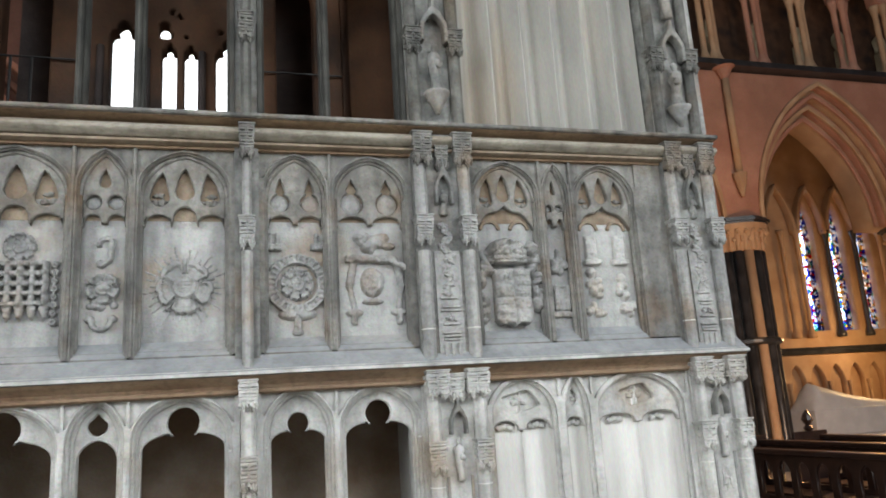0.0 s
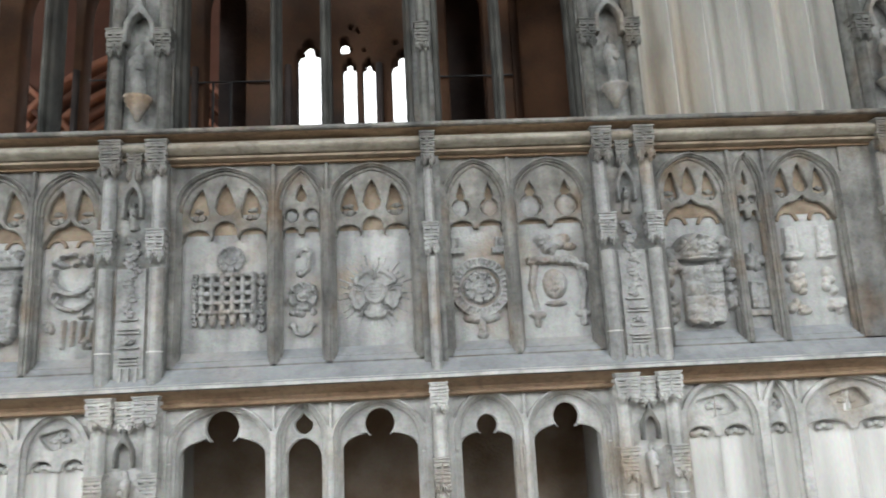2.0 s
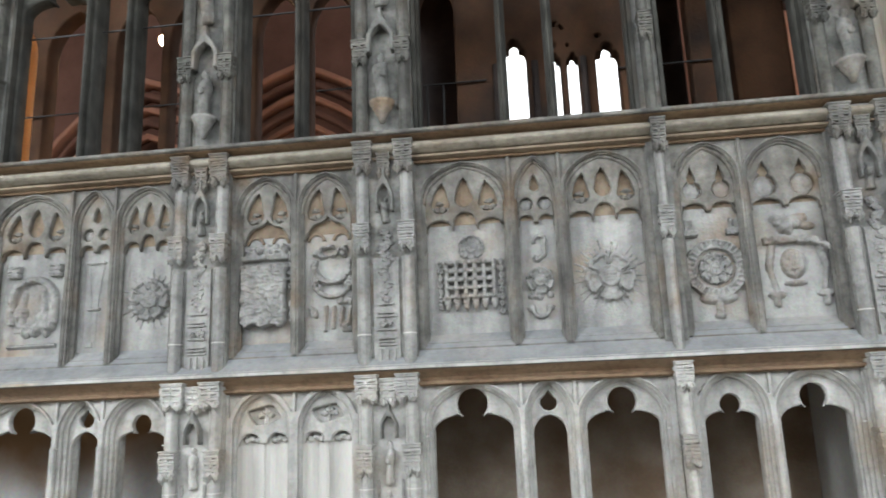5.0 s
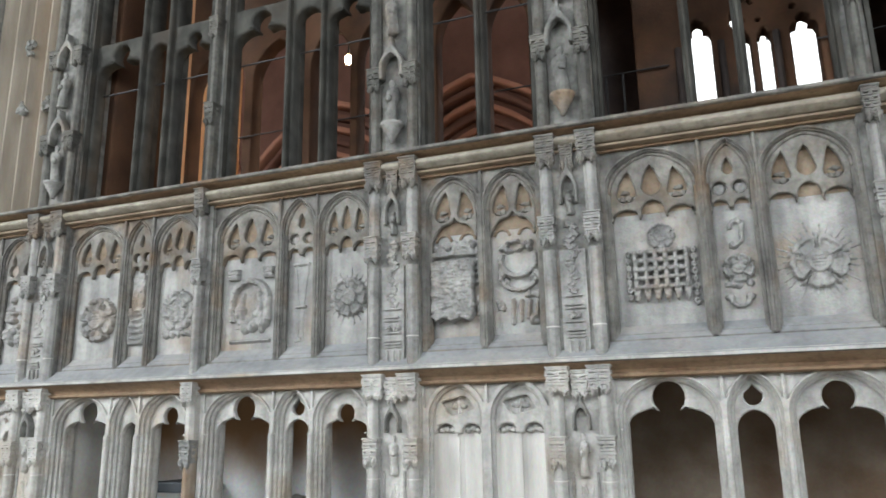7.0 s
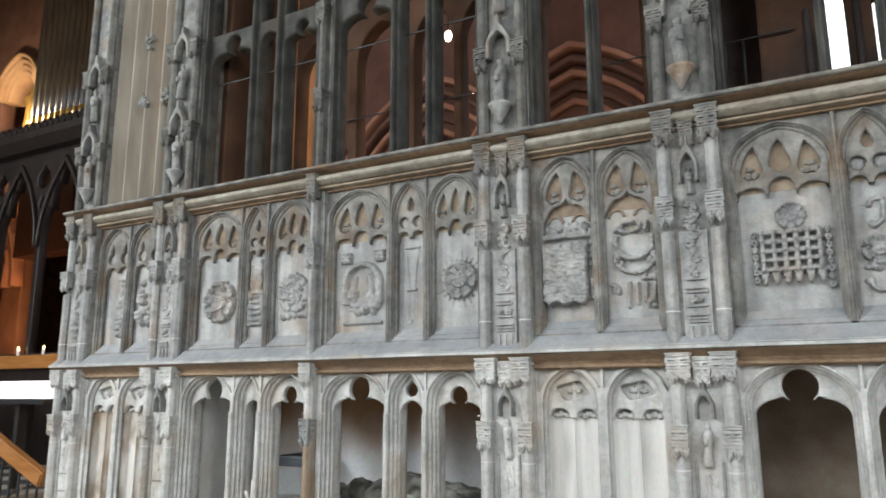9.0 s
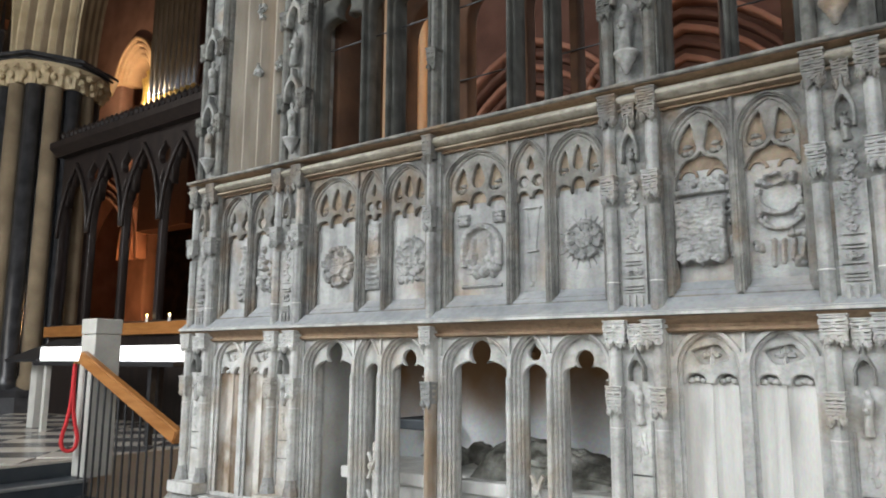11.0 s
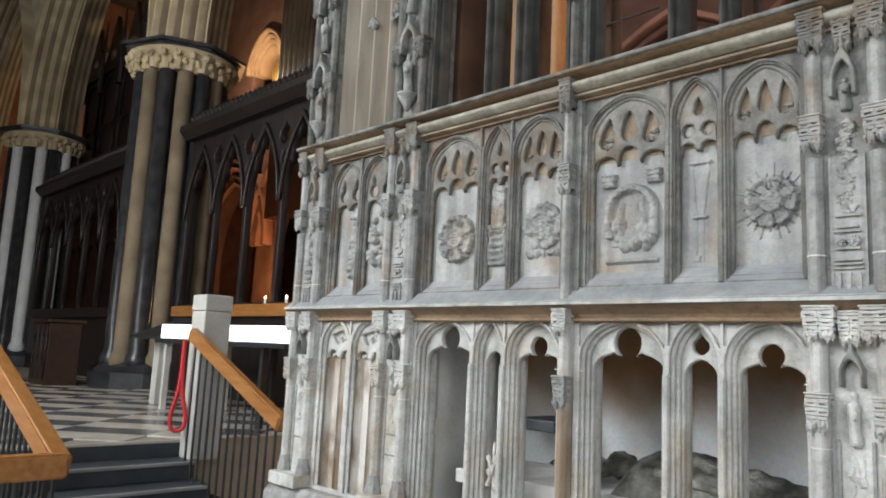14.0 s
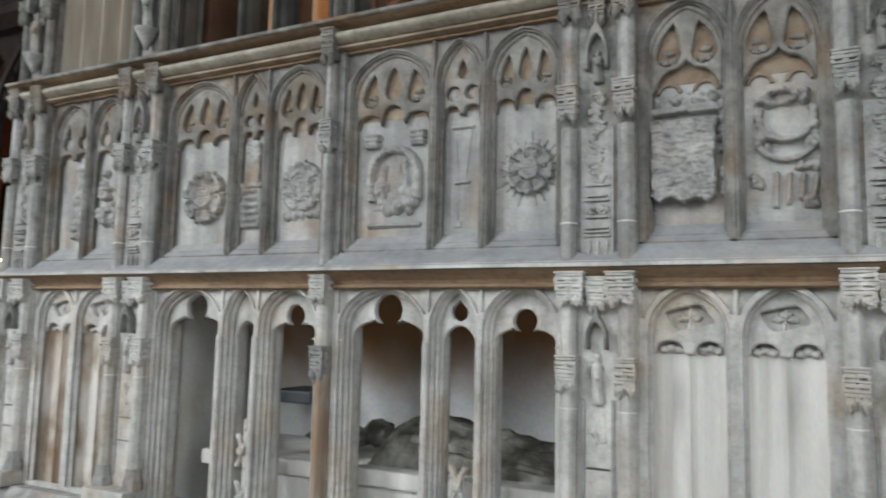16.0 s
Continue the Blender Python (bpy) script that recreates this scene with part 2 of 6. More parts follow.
def part(name, bm, material, parent, label="", smooth=False):
    me = bpy.data.meshes.new(name)
    bm.to_mesh(me)
    bm.free()
    if smooth:
        me.polygons.foreach_set("use_smooth", [True] * len(me.polygons))
    return link(name, me, material, parent, label)


def at(ob, v):
    ob.location = ob.location + Vector(v)
    return ob


def box(bm, x0, x1, y0, y1, z0, z1, bev=0.0):
    m = Matrix.LocRotScale(((x0 + x1) / 2, (y0 + y1) / 2, (z0 + z1) / 2), None, (abs(x1 - x0), abs(y1 - y0), abs(z1 - z0)))
    r = bmesh.ops.create_cube(bm, size=1, matrix=m)
    if bev:
        es = list({e for v in r["verts"] for e in v.link_edges})
        bmesh.ops.bevel(bm, geom=es, offset=bev, segments=2, affect="EDGES", profile=0.6)
    return bm


def prism(bm, pts, z0, z1, top=1.0):
    """An upright prism over a plan of x, y points."""
    cx, cy = sum(p[0] for p in pts) / len(pts), sum(p[1] for p in pts) / len(pts)
    a = [bm.verts.new((x, y, z0)) for x, y in pts]
    b = [bm.verts.new((cx + (x - cx) * top, cy + (y - cy) * top, z1)) for x, y in pts]
    n = len(pts)
    for i in range(n):
        bm.faces.new((a[i], a[(i + 1) % n], b[(i + 1) % n], b[i]))
    bm.faces.new(a[::-1])
    bm.faces.new(b)
    return bm


def sweep_x(bm, prof, x0, x1, steps=1, wobble=0.0):
    """A moulding of y, z profile points run along x."""
    rings = []
    for s in range(steps + 1):
        x = x0 + (x1 - x0) * s / steps
        w = wobble * noise.noise((x * 3.1, 7.7, prof[0][1]))
        rings.append([bm.verts.new((x, y + w, z + w * 0.5)) for y, z in prof])
    n = len(prof)
    for a, b in zip(rings, rings[1:]):
        for i in range(n):
            bm.faces.new((a[i], a[(i + 1) % n], b[(i + 1) % n], b[i]))
    bm.faces.new(rings[0][::-1])
    bm.faces.new(rings[-1])
    bmesh.ops.recalc_face_normals(bm, faces=bm.faces)
    return bm


def lathe(bm, prof, cx, cy, seg=16, squash=1.0):
    rings = [[bm.verts.new((cx + r * math.cos(2 * math.pi * k / seg), cy + squash * r * math.sin(2 * math.pi * k / seg), z)) for k in range(seg)] for r, z in prof]
    for a, b in zip(rings, rings[1:]):
        for k in range(seg):
            bm.faces.new((a[k], a[(k + 1) % seg], b[(k + 1) % seg], b[k]))
    bm.faces.new(rings[0][::-1])
    bm.faces.new(rings[-1])
    return bm


def lump(bm, c, s, rough=0.25, seed=0.0, sub=2, turn=0.0):
    """A worn carved lump: a roughened ellipsoid."""
    r = bmesh.ops.create_icosphere(bm, subdivisions=sub, radius=1)
    mt = Matrix.Rotation(turn, 3, "Y")
    for v in r["verts"]:
        k = 1 + rough * (noise.noise(v.co * 2.3 + Vector((seed, seed * 1.7, c[0] * 9))) + 0.45 * noise.noise(v.co * 5.5 + Vector((seed * 3, c[2] * 9, 1))))
        q = mt @ Vector((v.co.x * s[0] * k, v.co.y * s[1] * k, v.co.z * s[2] * k))
        v.co = q + Vector(c)
    return bm


def rod(bm, a, b, r, seg=8, r2=None):
    a, b = Vector(a), Vector(b)
    d = b - a
    m = Matrix.Translation((a + b) / 2) @ d.to_track_quat("Z", "Y").to_matrix().to_4x4()
    bmesh.ops.create_cone(bm, cap_ends=True, segments=seg, radius1=r, radius2=r if r2 is None else r2, depth=d.length, matrix=m)
    return bm


def plate_mesh(loops, y0, y1, bev):
    """An upright slab with the outline loops[0] in x, z and holes loops[1:], front at y0, with chamfered edges."""
    cu = bpy.data.curves.new("plate", "CURVE")
    cu.dimensions, cu.fill_mode = "2D", "BOTH"
    for lp in loops:
        sp = cu.splines.new("POLY")
        sp.points.add(len(lp) - 1)
        for p, (x, z) in zip(sp.points, lp):
            p.co = (x, z, 0, 1)
        sp.use_cyclic_u = True
    cu.extrude, cu.bevel_depth, cu.bevel_resolution, cu.offset = (y1 - y0) / 2 - bev, bev, 1, -bev
    ob = bpy.data.objects.new("plate", cu)
    me = bpy.data.meshes.new_from_object(ob)
    bpy.data.objects.remove(ob)
    bpy.data.curves.remove(cu)
    bm = bmesh.new()
    bm.from_mesh(me)
    bmesh.ops.remove_doubles(bm, verts=bm.verts, dist=1e-5)
    bm.to_mesh(me)
    bm.free()
    me.transform(Matrix(((1, 0, 0, 0), (0, 0, -1, (y0 + y1) / 2), (0, 1, 0, 0), (0, 0, 0, 1))))
    return me


def plate(name, loops, y0, y1, bev, material, parent, label=""):
    return link(name, plate_mesh(loops, y0, y1, bev), material, parent, label)


def rect(x0, x1, z0, z1):
    return [(x0, z0), (x1, z0), (x1, z1), (x0, z1)]


def arc(cx, cz, r, a0, a1, n=10, sx=1.0):
    return [(cx + sx * r * math.cos(radians(a0 + (a1 - a0) * i / n)), cz + r * math.sin(radians(a0 + (a1 - a0) * i / n))) for i in range(n + 1)]


def pointed(xl, xr, zs, za, n=9):
    """The curve of a pointed arch, from the right springing over the apex to the left one."""
    a, h = (xr - xl) / 2, za - zs
    R, out = (a * a + h * h) / (2 * a), []
    if h < a:
        R = a
    end = math.atan2(h, a - R) if h >= a else math.pi / 2
    k = 1.0 if h >= a else h / a
    for i in range(n + 1):
        u = (math.pi - end) * i / n
        out.append((xr - R + R * math.cos(u), zs + k * R * math.sin(u)))
    return out + [(xl + xr - x, z) for x, z in out[-2::-1]]


def arch_hole(xl, xr, zb, zs, za):
    return [(xl, zb), (xr, zb)] + pointed(xl, xr, zs, za)


def tudor(xl, xr, zs, za, n=10):
    """A flat pointed arch with full shoulders, from the right springing over the apex to the left one."""
    a, h = (xr - xl) / 2, za - zs
    if h >= 1.15 * a:
        return pointed(xl, xr, zs, za, n)
    k = h / (1.22 * a)
    return [(x, zs + k * z) for x, z in pointed(xl, xr, 0.0, 1.22 * a, n)]


def tudor_hole(xl, xr, zb, zs, za):
    return [(xl, zb), (xr, zb)] + tudor(xl, xr, zs, za)


def spandrels(a, b, lo, hi, zs, za, top, rim=0.020, stop=0.08):
    """The two sunk corner panels over an arch that spans a to b in a cell from lo to hi."""
    out, half = [], tudor(a - rim, b + rim, zs, za + rim, 14)[:15]
    for side in (0, 1):
        edge = hi - 0.007 if side == 0 else a + b - (lo + 0.007)
        run = [(x, z) for x, z in half if x < edge - 0.004 and zs + stop < z < top - 0.006]
        if len(run) < 3:
            continue
        loop = [(edge, run[0][1]), (edge, top), (run[-1][0], top)] + run[::-1]
        loop = loop if run[-1][1] < top - 0.002 else loop[:2] + loop[3:]
        out.append(loop if side == 0 else [(a + b - x, z) for x, z in loop[::-1]])
    return out


def cells(x0, x1, mulls):
    e = [x0, *mulls, x1]
    return list(zip(e, e[1:]))


def cusped_hole(xl, xr, zb, zs, lobe):
    """A light with a cinquefoil-like head: two shoulders, two cusps and a round lobe above."""
    w, xc = xr - xl, (xl + xr) / 2
    r, s = lobe, 0.355 * w
    zc = zs + 0.335 * w
    right = [(xr - s + s * math.cos(radians(t)), zs + 0.20 * w * math.sin(radians(t))) for t in range(0, 85, 12)] + [(xc + 0.60 * r, zs + 0.172 * w)]
    top = arc(xc, zc, r, -50, 230, 16)
    left = [(xl + xr - x, z) for x, z in right[::-1]]
    return [(xl, zb), (xr, zb)] + right + top + left


def drop_hole(xc, zc, w, h, n=8):
    """An upright teardrop with its point up."""
    lo = arc(xc, zc, w / 2, -200, 20, n)
    return lo + [(xc + w * 0.22, zc + h * 0.36), (xc, zc + h * 0.62), (xc - w * 0.22, zc + h * 0.36)]


def lobe(l, r, z, h, n=8):
    """A round or stilted lobe from l to r, springing at z and h high."""
    return [((l + r) / 2 - (r - l) / 2 * math.cos(math.pi * k / n), z + h * math.sin(math.pi * k / n) ** 0.75) for k in range(n + 1)]


def circle(xc, zc, r, n=14):
    return [(xc + r * math.cos(2 * math.pi * i / n), zc + r * math.sin(2 * math.pi * i / n)) for i in range(n)]

# ---- the setting ----


def slab(name, x0, x1, y0, y1, z0, z1, material, label, category):
    ob = part(name, box(bmesh.new(), x0, x1, y0, y1, z0, z1), material, None)
    return tagged(ob, label, category, kind="structure")


slab("floor", -32, 26, -8.2, 20, -0.2, 0.0, FLAG, "worn stone flags of the aisle floor", "floor")
slab("presbytery_floor", -32, -6.0, -8.0, 8.9, 0.002, 0.69, FLAG, "raised stone floor of the presbytery", "floor")
slab("ceiling", -32, 26, -8.2, 20, 16.0, 16.3, DIM, "plain stone vault high above the choir", "ceiling")
slab("aisle_ceiling", -32, 26, -8.2, -1.6, 11.0, 11.2, DIM, "plain stone vault of the aisle", "ceiling")
slab("wall_west", -32.4, -32, -8.2, 20, 0, 16, PINK, "plain stone end wall in shadow", "wall")
slab("wall_east", 26, 26.4, -8.2, 20, 0, 16, PINK, "plain stone end wall in shadow", "wall")
south = [rect(-32, 26, 0, 11)]
for wx in (-7.0, -1.8, 3.4, 8.0):
    south.append(arch_hole(wx - 1.4, wx + 1.4, 2.7, 6.6, 9.0))
tagged(plate("wall_south", south, -8.1, -7.8, 0.02, DIM, None), "pale stone aisle wall with tall window openings", "wall", kind="structure")
slab("wall_north", -32, 26, 19.6, 20, 0, 16, OCHRE, "ochre stone outer wall far behind the choir", "wall")


# ---- the north arcade beyond the choir ----
def colonnette(bm, x, y, z0, z1, r, seg=10):
    return lathe(bm, [(r * 1.9, z0), (r * 1.9, z0 + 0.1), (r * 1.3, z0 + 0.2), (r, z0 + 0.28), (r, z1 - 0.25), (r * 1.1, z1 - 0.24), (r * 1.7, z1 - 0.06), (r * 1.9, z1)], x, y, seg)


def compound_pier(x, y, z0, zcap, R, core, shafts, label, ring=None, capital=0.55, abacus=MARBLE, cap_mat=None, spread=1.0):
    """A clustered pier: a core ringed with alternating detached shafts, a carved capital and a dark abacus."""
    top = thing("compound_pier", (x, y, z0), label, "pier", "clustered piers")
    part("pier_core", lathe(bmesh.new(), [(R * 1.25, z0), (R * 1.25, z0 + 0.25), (R * 1.1, z0 + 0.35), (R * 0.78, z0 + 0.5), (R * 0.78, zcap)], x, y, 12), core, top)
    n = 14
    for k in range(n):
        a = 2 * math.pi * (k + 0.25) / n
        r = R * 0.165
        part("shaft", lathe(bmesh.new(), [(r * 1.4, z0 + 0.3), (r * 1.4, z0 + 0.5), (r, z0 + 0.6), (r, zcap)], x + R * 0.82 * math.cos(a), y + R * 0.82 * math.sin(a), 12), shafts[k % len(shafts)], top, smooth=True)
    if ring:
        part("shaft_ring", lathe(bmesh.new(), [(R * 1.0, ring - 0.07), (R * 1.12, ring - 0.03), (R * 1.12, ring + 0.03), (R * 1.0, ring + 0.07)], x, y, 24), MARBLE, top)
    bm = bmesh.new()
    for k in range(24):
        a = 2 * math.pi * k / 24
        q = 1.0 if k % 2 else 1.05
        lathe(bm, [(0.08 * R, zcap), (0.10 * R, zcap + capital * 0.3), (0.15 * R, zcap + capital * 0.75), (0.2 * R, zcap + capital)], x + q * R * 0.92 * math.cos(a), y + q * R * 0.92 * math.sin(a), 8)
        lump(bm, (x + R * 1.12 * math.cos(a), y + R * 1.12 * math.sin(a), zcap + capital * 0.70), (0.075 * R, 0.075 * R, 0.085 * R), 0.5, k, 2)
        lump(bm, (x + R * 1.05 * math.cos(a + 0.13), y + R * 1.05 * math.sin(a + 0.13), zcap + capital * 0.40), (0.055 * R, 0.055 * R, 0.09 * R), 0.5, k + 40, 2)
    lathe(bm, [(R * 0.93, zcap), (R * 0.97, zcap + capital * 0.25), (R * 1.02, zcap + capital * 0.55), (R * 1.13, zcap + capital * 0.82), (R * 1.16, zcap + capital)], x, y, 28)
    part("capital", bm, cap_mat or core, top, "carved foliate capital")
    bm = bmesh.new()
    for rr, za, zb in ((1.20, capital, capital + 0.04), (1.30, capital + 0.04, capital + 0.09), (1.22, capital + 0.09, capital + 0.13)):
        lathe(bm, [(R * rr * spread, zcap + za), (R * rr * spread, zcap + zb)], x, y, 8)
    part("abacus", bm, abacus, top)
    return top


def arcade(xs, y, zs, za, half, z_top, orders, material, mats, x0, x1, label):
    """An arcade wall with pointed arches between the piers at xs, in receding moulded orders."""
    top = thing("arcade_wall", (x0, y, zs), label, "arcade", kind="structure")
    mids = [((a + b) / 2, (b - a) / 2) for a, b in zip(xs, xs[1:])]
    for k in range(orders):
        d = 0.16 * k
        loops = [[(x0, zs)]]
        for c, w in mids:
            h = w - half + 0.16 * (orders - 1) - d
            ar = pointed(c - h, c + h, zs, za - d * 1.25, 14)
            loops[0] += [(c - h, zs)] + ar[::-1][1:-1] + [(c + h, zs)]
        loops[0] += [(x1, zs), (x1, z_top if k == 0 else za + 0.3), (x0, z_top if k == 0 else za + 0.3)]
        plate("arch_order", loops, y + 0.20 * k, y + 0.20 * k + (0.24 if k < orders - 1 else 0.6), 0.05, mats[k % len(mats)], top)
        for c, w in mids:
            h = w - half + 0.16 * (orders - 1) - d + 0.015
            outer = pointed(c - h - 0.07, c + h + 0.07, zs, za - d * 1.25 + 0.09, 14)
            inner = pointed(c - h + 0.02, c + h - 0.02, zs, za - d * 1.25 - 0.03, 14)
            plate("arch_moulding", [outer + inner[::-1]], y + 0.20 * k - 0.07, y + 0.20 * k - 0.002, 0.02, mats[(k + 1) % len(mats)], top)
    return top


NP = [6.5, 11.45, 16.4, 21.35]
arcade(NP, 9.0, 4.95, 8.05, 0.98, 8.25, 4, PINK, (PINK, OCHRE), 4.6, 25.9, "pink sandstone arcade wall with moulded pointed arches")
for px in NP:
    compound_pier(px, 9.4, 0.0, 4.27, 0.58, MARBLE, (MARBLE, OCHRE, MARBLE), "clustered pier with dark marble shafts and a ring", ring=2.45, cap_mat=OCHRE)
tagged(part("triforium_string", sweep_x(bmesh.new(), [(8.75, 8.26), (8.78, 8.40), (8.9, 8.46), (9.25, 8.46), (9.25, 8.26)], 4.6, 25.9), MARBLE, None), "dark moulded string course over the arches", "string course", kind="structure")
trif = thing("triforium_gallery", (4.6, 9.0, 8.47), "triforium gallery of clustered pink stone colonnettes", "gallery", kind="structure")
# rear wall in dark brown: the gallery's deep shade is put into its colour
part("rear_wall", box(bmesh.new(), 4.6, 25.9, 9.95, 10.2, 8.47, 15.9), BROWN, trif)
for k in range(17):
    x = 5.2 + k * 1.24
    for dx in (-0.16, 0.0, 0.16):
        part("colonnette", colonnette(bmesh.new(), x + dx, 9.05 + abs(dx) * 0.6, 8.47, 10.3, 0.065), OCHRE if k % 2 else PINK, trif, smooth=True)
    part("statue_block", lump(box(bmesh.new(), x + 0.5, x + 0.74, 9.75, 9.98, 8.47, 9.5, 0.02), (x + 0.62, 9.85, 9.7), (0.16, 0.14, 0.3), 0.4, k), PALE, trif)
loops = [[(4.6, 15.9), (4.6, 10.3)]]
for k in range(16):
    x = 5.2 + k * 1.24
    loops[0] += [(x + 0.22, 10.3)] + pointed(x + 0.22, x + 1.02, 10.3, 11.3)[::-1][1:-1] + [(x + 1.02, 10.3)]
loops[0] += [(25.9, 10.3), (25.9, 15.9)]
plate("gallery_arches", loops, 8.95, 9.3, 0.03, PINK, trif)
for px in NP:
    rs = thing("wall_shaft", (px, 8.85, 5.4), "slender dark wall shaft rising from a carved corbel", "shaft", kind="structure")
    part("shaft", rod(bmesh.new(), (px, 8.9, 5.9), (px, 8.9, 8.1), 0.075, 10), OCHRE, rs, smooth=True)
    part("corbel", lathe(bmesh.new(), [(0.03, 5.4), (0.13, 5.75), (0.15, 5.9)], px, 8.9, 10), OCHRE, rs)
    part("shaft_capital", lathe(bmesh.new(), [(0.08, 8.0), (0.17, 8.2), (0.24, 8.25)], px, 8.9, 12), PINK, rs)
# aisle wall beyond the arches: lancets, string and blind arcade
lanc = [14.85, 15.75, 16.75, 17.75, 18.65, 20.0, 21.0]
loops = [rect(5.0, 25.9, 0, 9.5)]
for c in lanc[2:5]:
    loops.append(arch_hole(c - 0.29, c + 0.29, 2.95, 5.7, 6.6))
aw = thing("aisle_wall", (5, 13, 0), "warm lit stone aisle wall with lancet windows", "wall", kind="structure")
plate("wall_face", loops, 13.0, 13.5, 0.06, OCHRE, aw)
for c in (14.85, 15.75, 16.25, 17.25, 18.2, 19.1):
    part("lancet_shaft", colonnette(bmesh.new(), c, 12.85, 2.75, 5.7, 0.06), MARBLE if c in (17.25, 18.2) else OCHRE, aw, smooth=True)
for c in lanc:
    o, i_ = pointed(c - 0.5, c + 0.5, 5.6, 7.0), pointed(c - 0.40, c + 0.40, 5.6, 6.85)
    plate("window_hood", [o + i_[::-1]], 12.75, 12.995, 0.03, OCHRE, aw)
part("wall_string", sweep_x(bmesh.new(), [(12.78, 2.32), (12.74, 2.42), (12.8, 2.5), (12.995, 2.5), (12.995, 2.32)], 5, 25.9), MARBLE, aw)
loops = [rect(10.0, 22.0, 0.9, 2.3)]
for k in range(18):
    c = 10.4 + k * 0.64
    loops.append(arch_hole(c - 0.24, c + 0.24, 1.0, 1.55, 2.05))
plate("blind_arcade", loops, 12.8, 12.992, 0.03, OCHRE, aw)
for k in range(18):
    part("arcade_colonnette", colonnette(bmesh.new(), 10.72 + k * 0.64, 12.74, 0.4, 1.6, 0.04, 8), OCHRE, aw)


def stained():
    m = bpy.data.materials.new("stained_glass")
    m.use_nodes = True
    N, L = m.node_tree.nodes, m.node_tree.links
    N.remove(N["Principled BSDF"])
    geo, vo, ra = N.new("ShaderNodeNewGeometry"), N.new("ShaderNodeTexVoronoi"), N.new("ShaderNodeValToRGB")
    vo.inputs["Scale"].default_value = 13.0
    L.new(geo.outputs["Position"], vo.inputs["Vector"])
    sep = N.new("ShaderNodeSeparateColor")
    L.new(vo.outputs["Color"], sep.inputs[0])
    cr = ra.color_ramp
    cr.interpolation = "CONSTANT"
    cols = [(0.0, (0.03, 0.06, 0.42)), (0.20, (0.55, 0.70, 0.95)), (0.42, (0.42, 0.02, 0.03)), (0.50, (0.85, 0.86, 0.9)), (0.72, (0.06, 0.10, 0.5)), (0.8, (0.6, 0.4, 0.1)), (0.9, (0.05, 0.3, 0.22))]
    cr.elements[0].color, cr.elements[1].position, cr.elements[1].color = (*cols[0][1], 1), cols[1][0], (*cols[1][1], 1)
    for p, c in cols[2:]:
        cr.elements.new(p).color = (*c, 1)
    L.new(sep.outputs[0], ra.inputs[0])
    tr = N.new("ShaderNodeBsdfTransparent")
    L.new(ra.outputs[0], tr.inputs[0])
    L.new(tr.outputs[0], N["Material Output"].inputs[0])
    return m


GLASS = stained()
for c in lanc[2:5]:
    w = thing("stained_window", (c, 13.25, 2.95), "tall lancet of blue and red stained glass", "window", "aisle lancets", "structure")
    plate("pane", [arch_hole(c - 0.30, c + 0.30, 2.94, 5.7, 6.61)], 13.24, 13.26, 0.0, GLASS, w)
    bm = bmesh.new()
    for k in range(9):
        rod(bm, (c - 0.25, 13.21, 3.2 + k * 0.38), (c + 0.25, 13.21, 3.2 + k * 0.38), 0.012, 6)
    part("saddle_bars", bm, IRON, w)
sb = part("sky_backdrop", box(bmesh.new(), 15.5, 20.5, 14.2, 14.3, 2, 8), glow("daylight_outside", (0.85, 0.92, 1.0), 5.0), None)
tagged(sb, "bright overcast daylight outside the lancet windows", "sky", kind="structure")
# white marble monument and dark pews in front of it
mo = thing("marble_monument", (14.5, 10.7, 0), "white marble tomb monument with a sloping draped top", "monument")
part("plinth", box(bmesh.new(), 13.4, 16.6, 10.2, 11.3, 0.0, 0.42, 0.03), WHITE, mo)
part("chest", box(bmesh.new(), 13.6, 16.4, 10.3, 11.2, 0.42, 1.0, 0.04), WHITE, mo)
bm = bmesh.new()
bmesh.ops.create_grid(bm, x_segments=48, y_segments=14, size=1)
for v in bm.verts:
    u, t = (v.co.x + 1) / 2, v.co.y
    rise = (0.08 + 0.62 * (1 - u) ** 1.7) * min(1.0, u * 9) * max(0.0, 1 - t * t) ** 0.5
    v.co = Vector((13.65 + 2.7 * u, 10.75 + 0.40 * t, 0.995 + rise + 0.03 * noise.noise((u * 9, t * 3, 2.0)) * (1 - t * t)))
part("draped_effigy", bm, WHITE, mo, smooth=True)


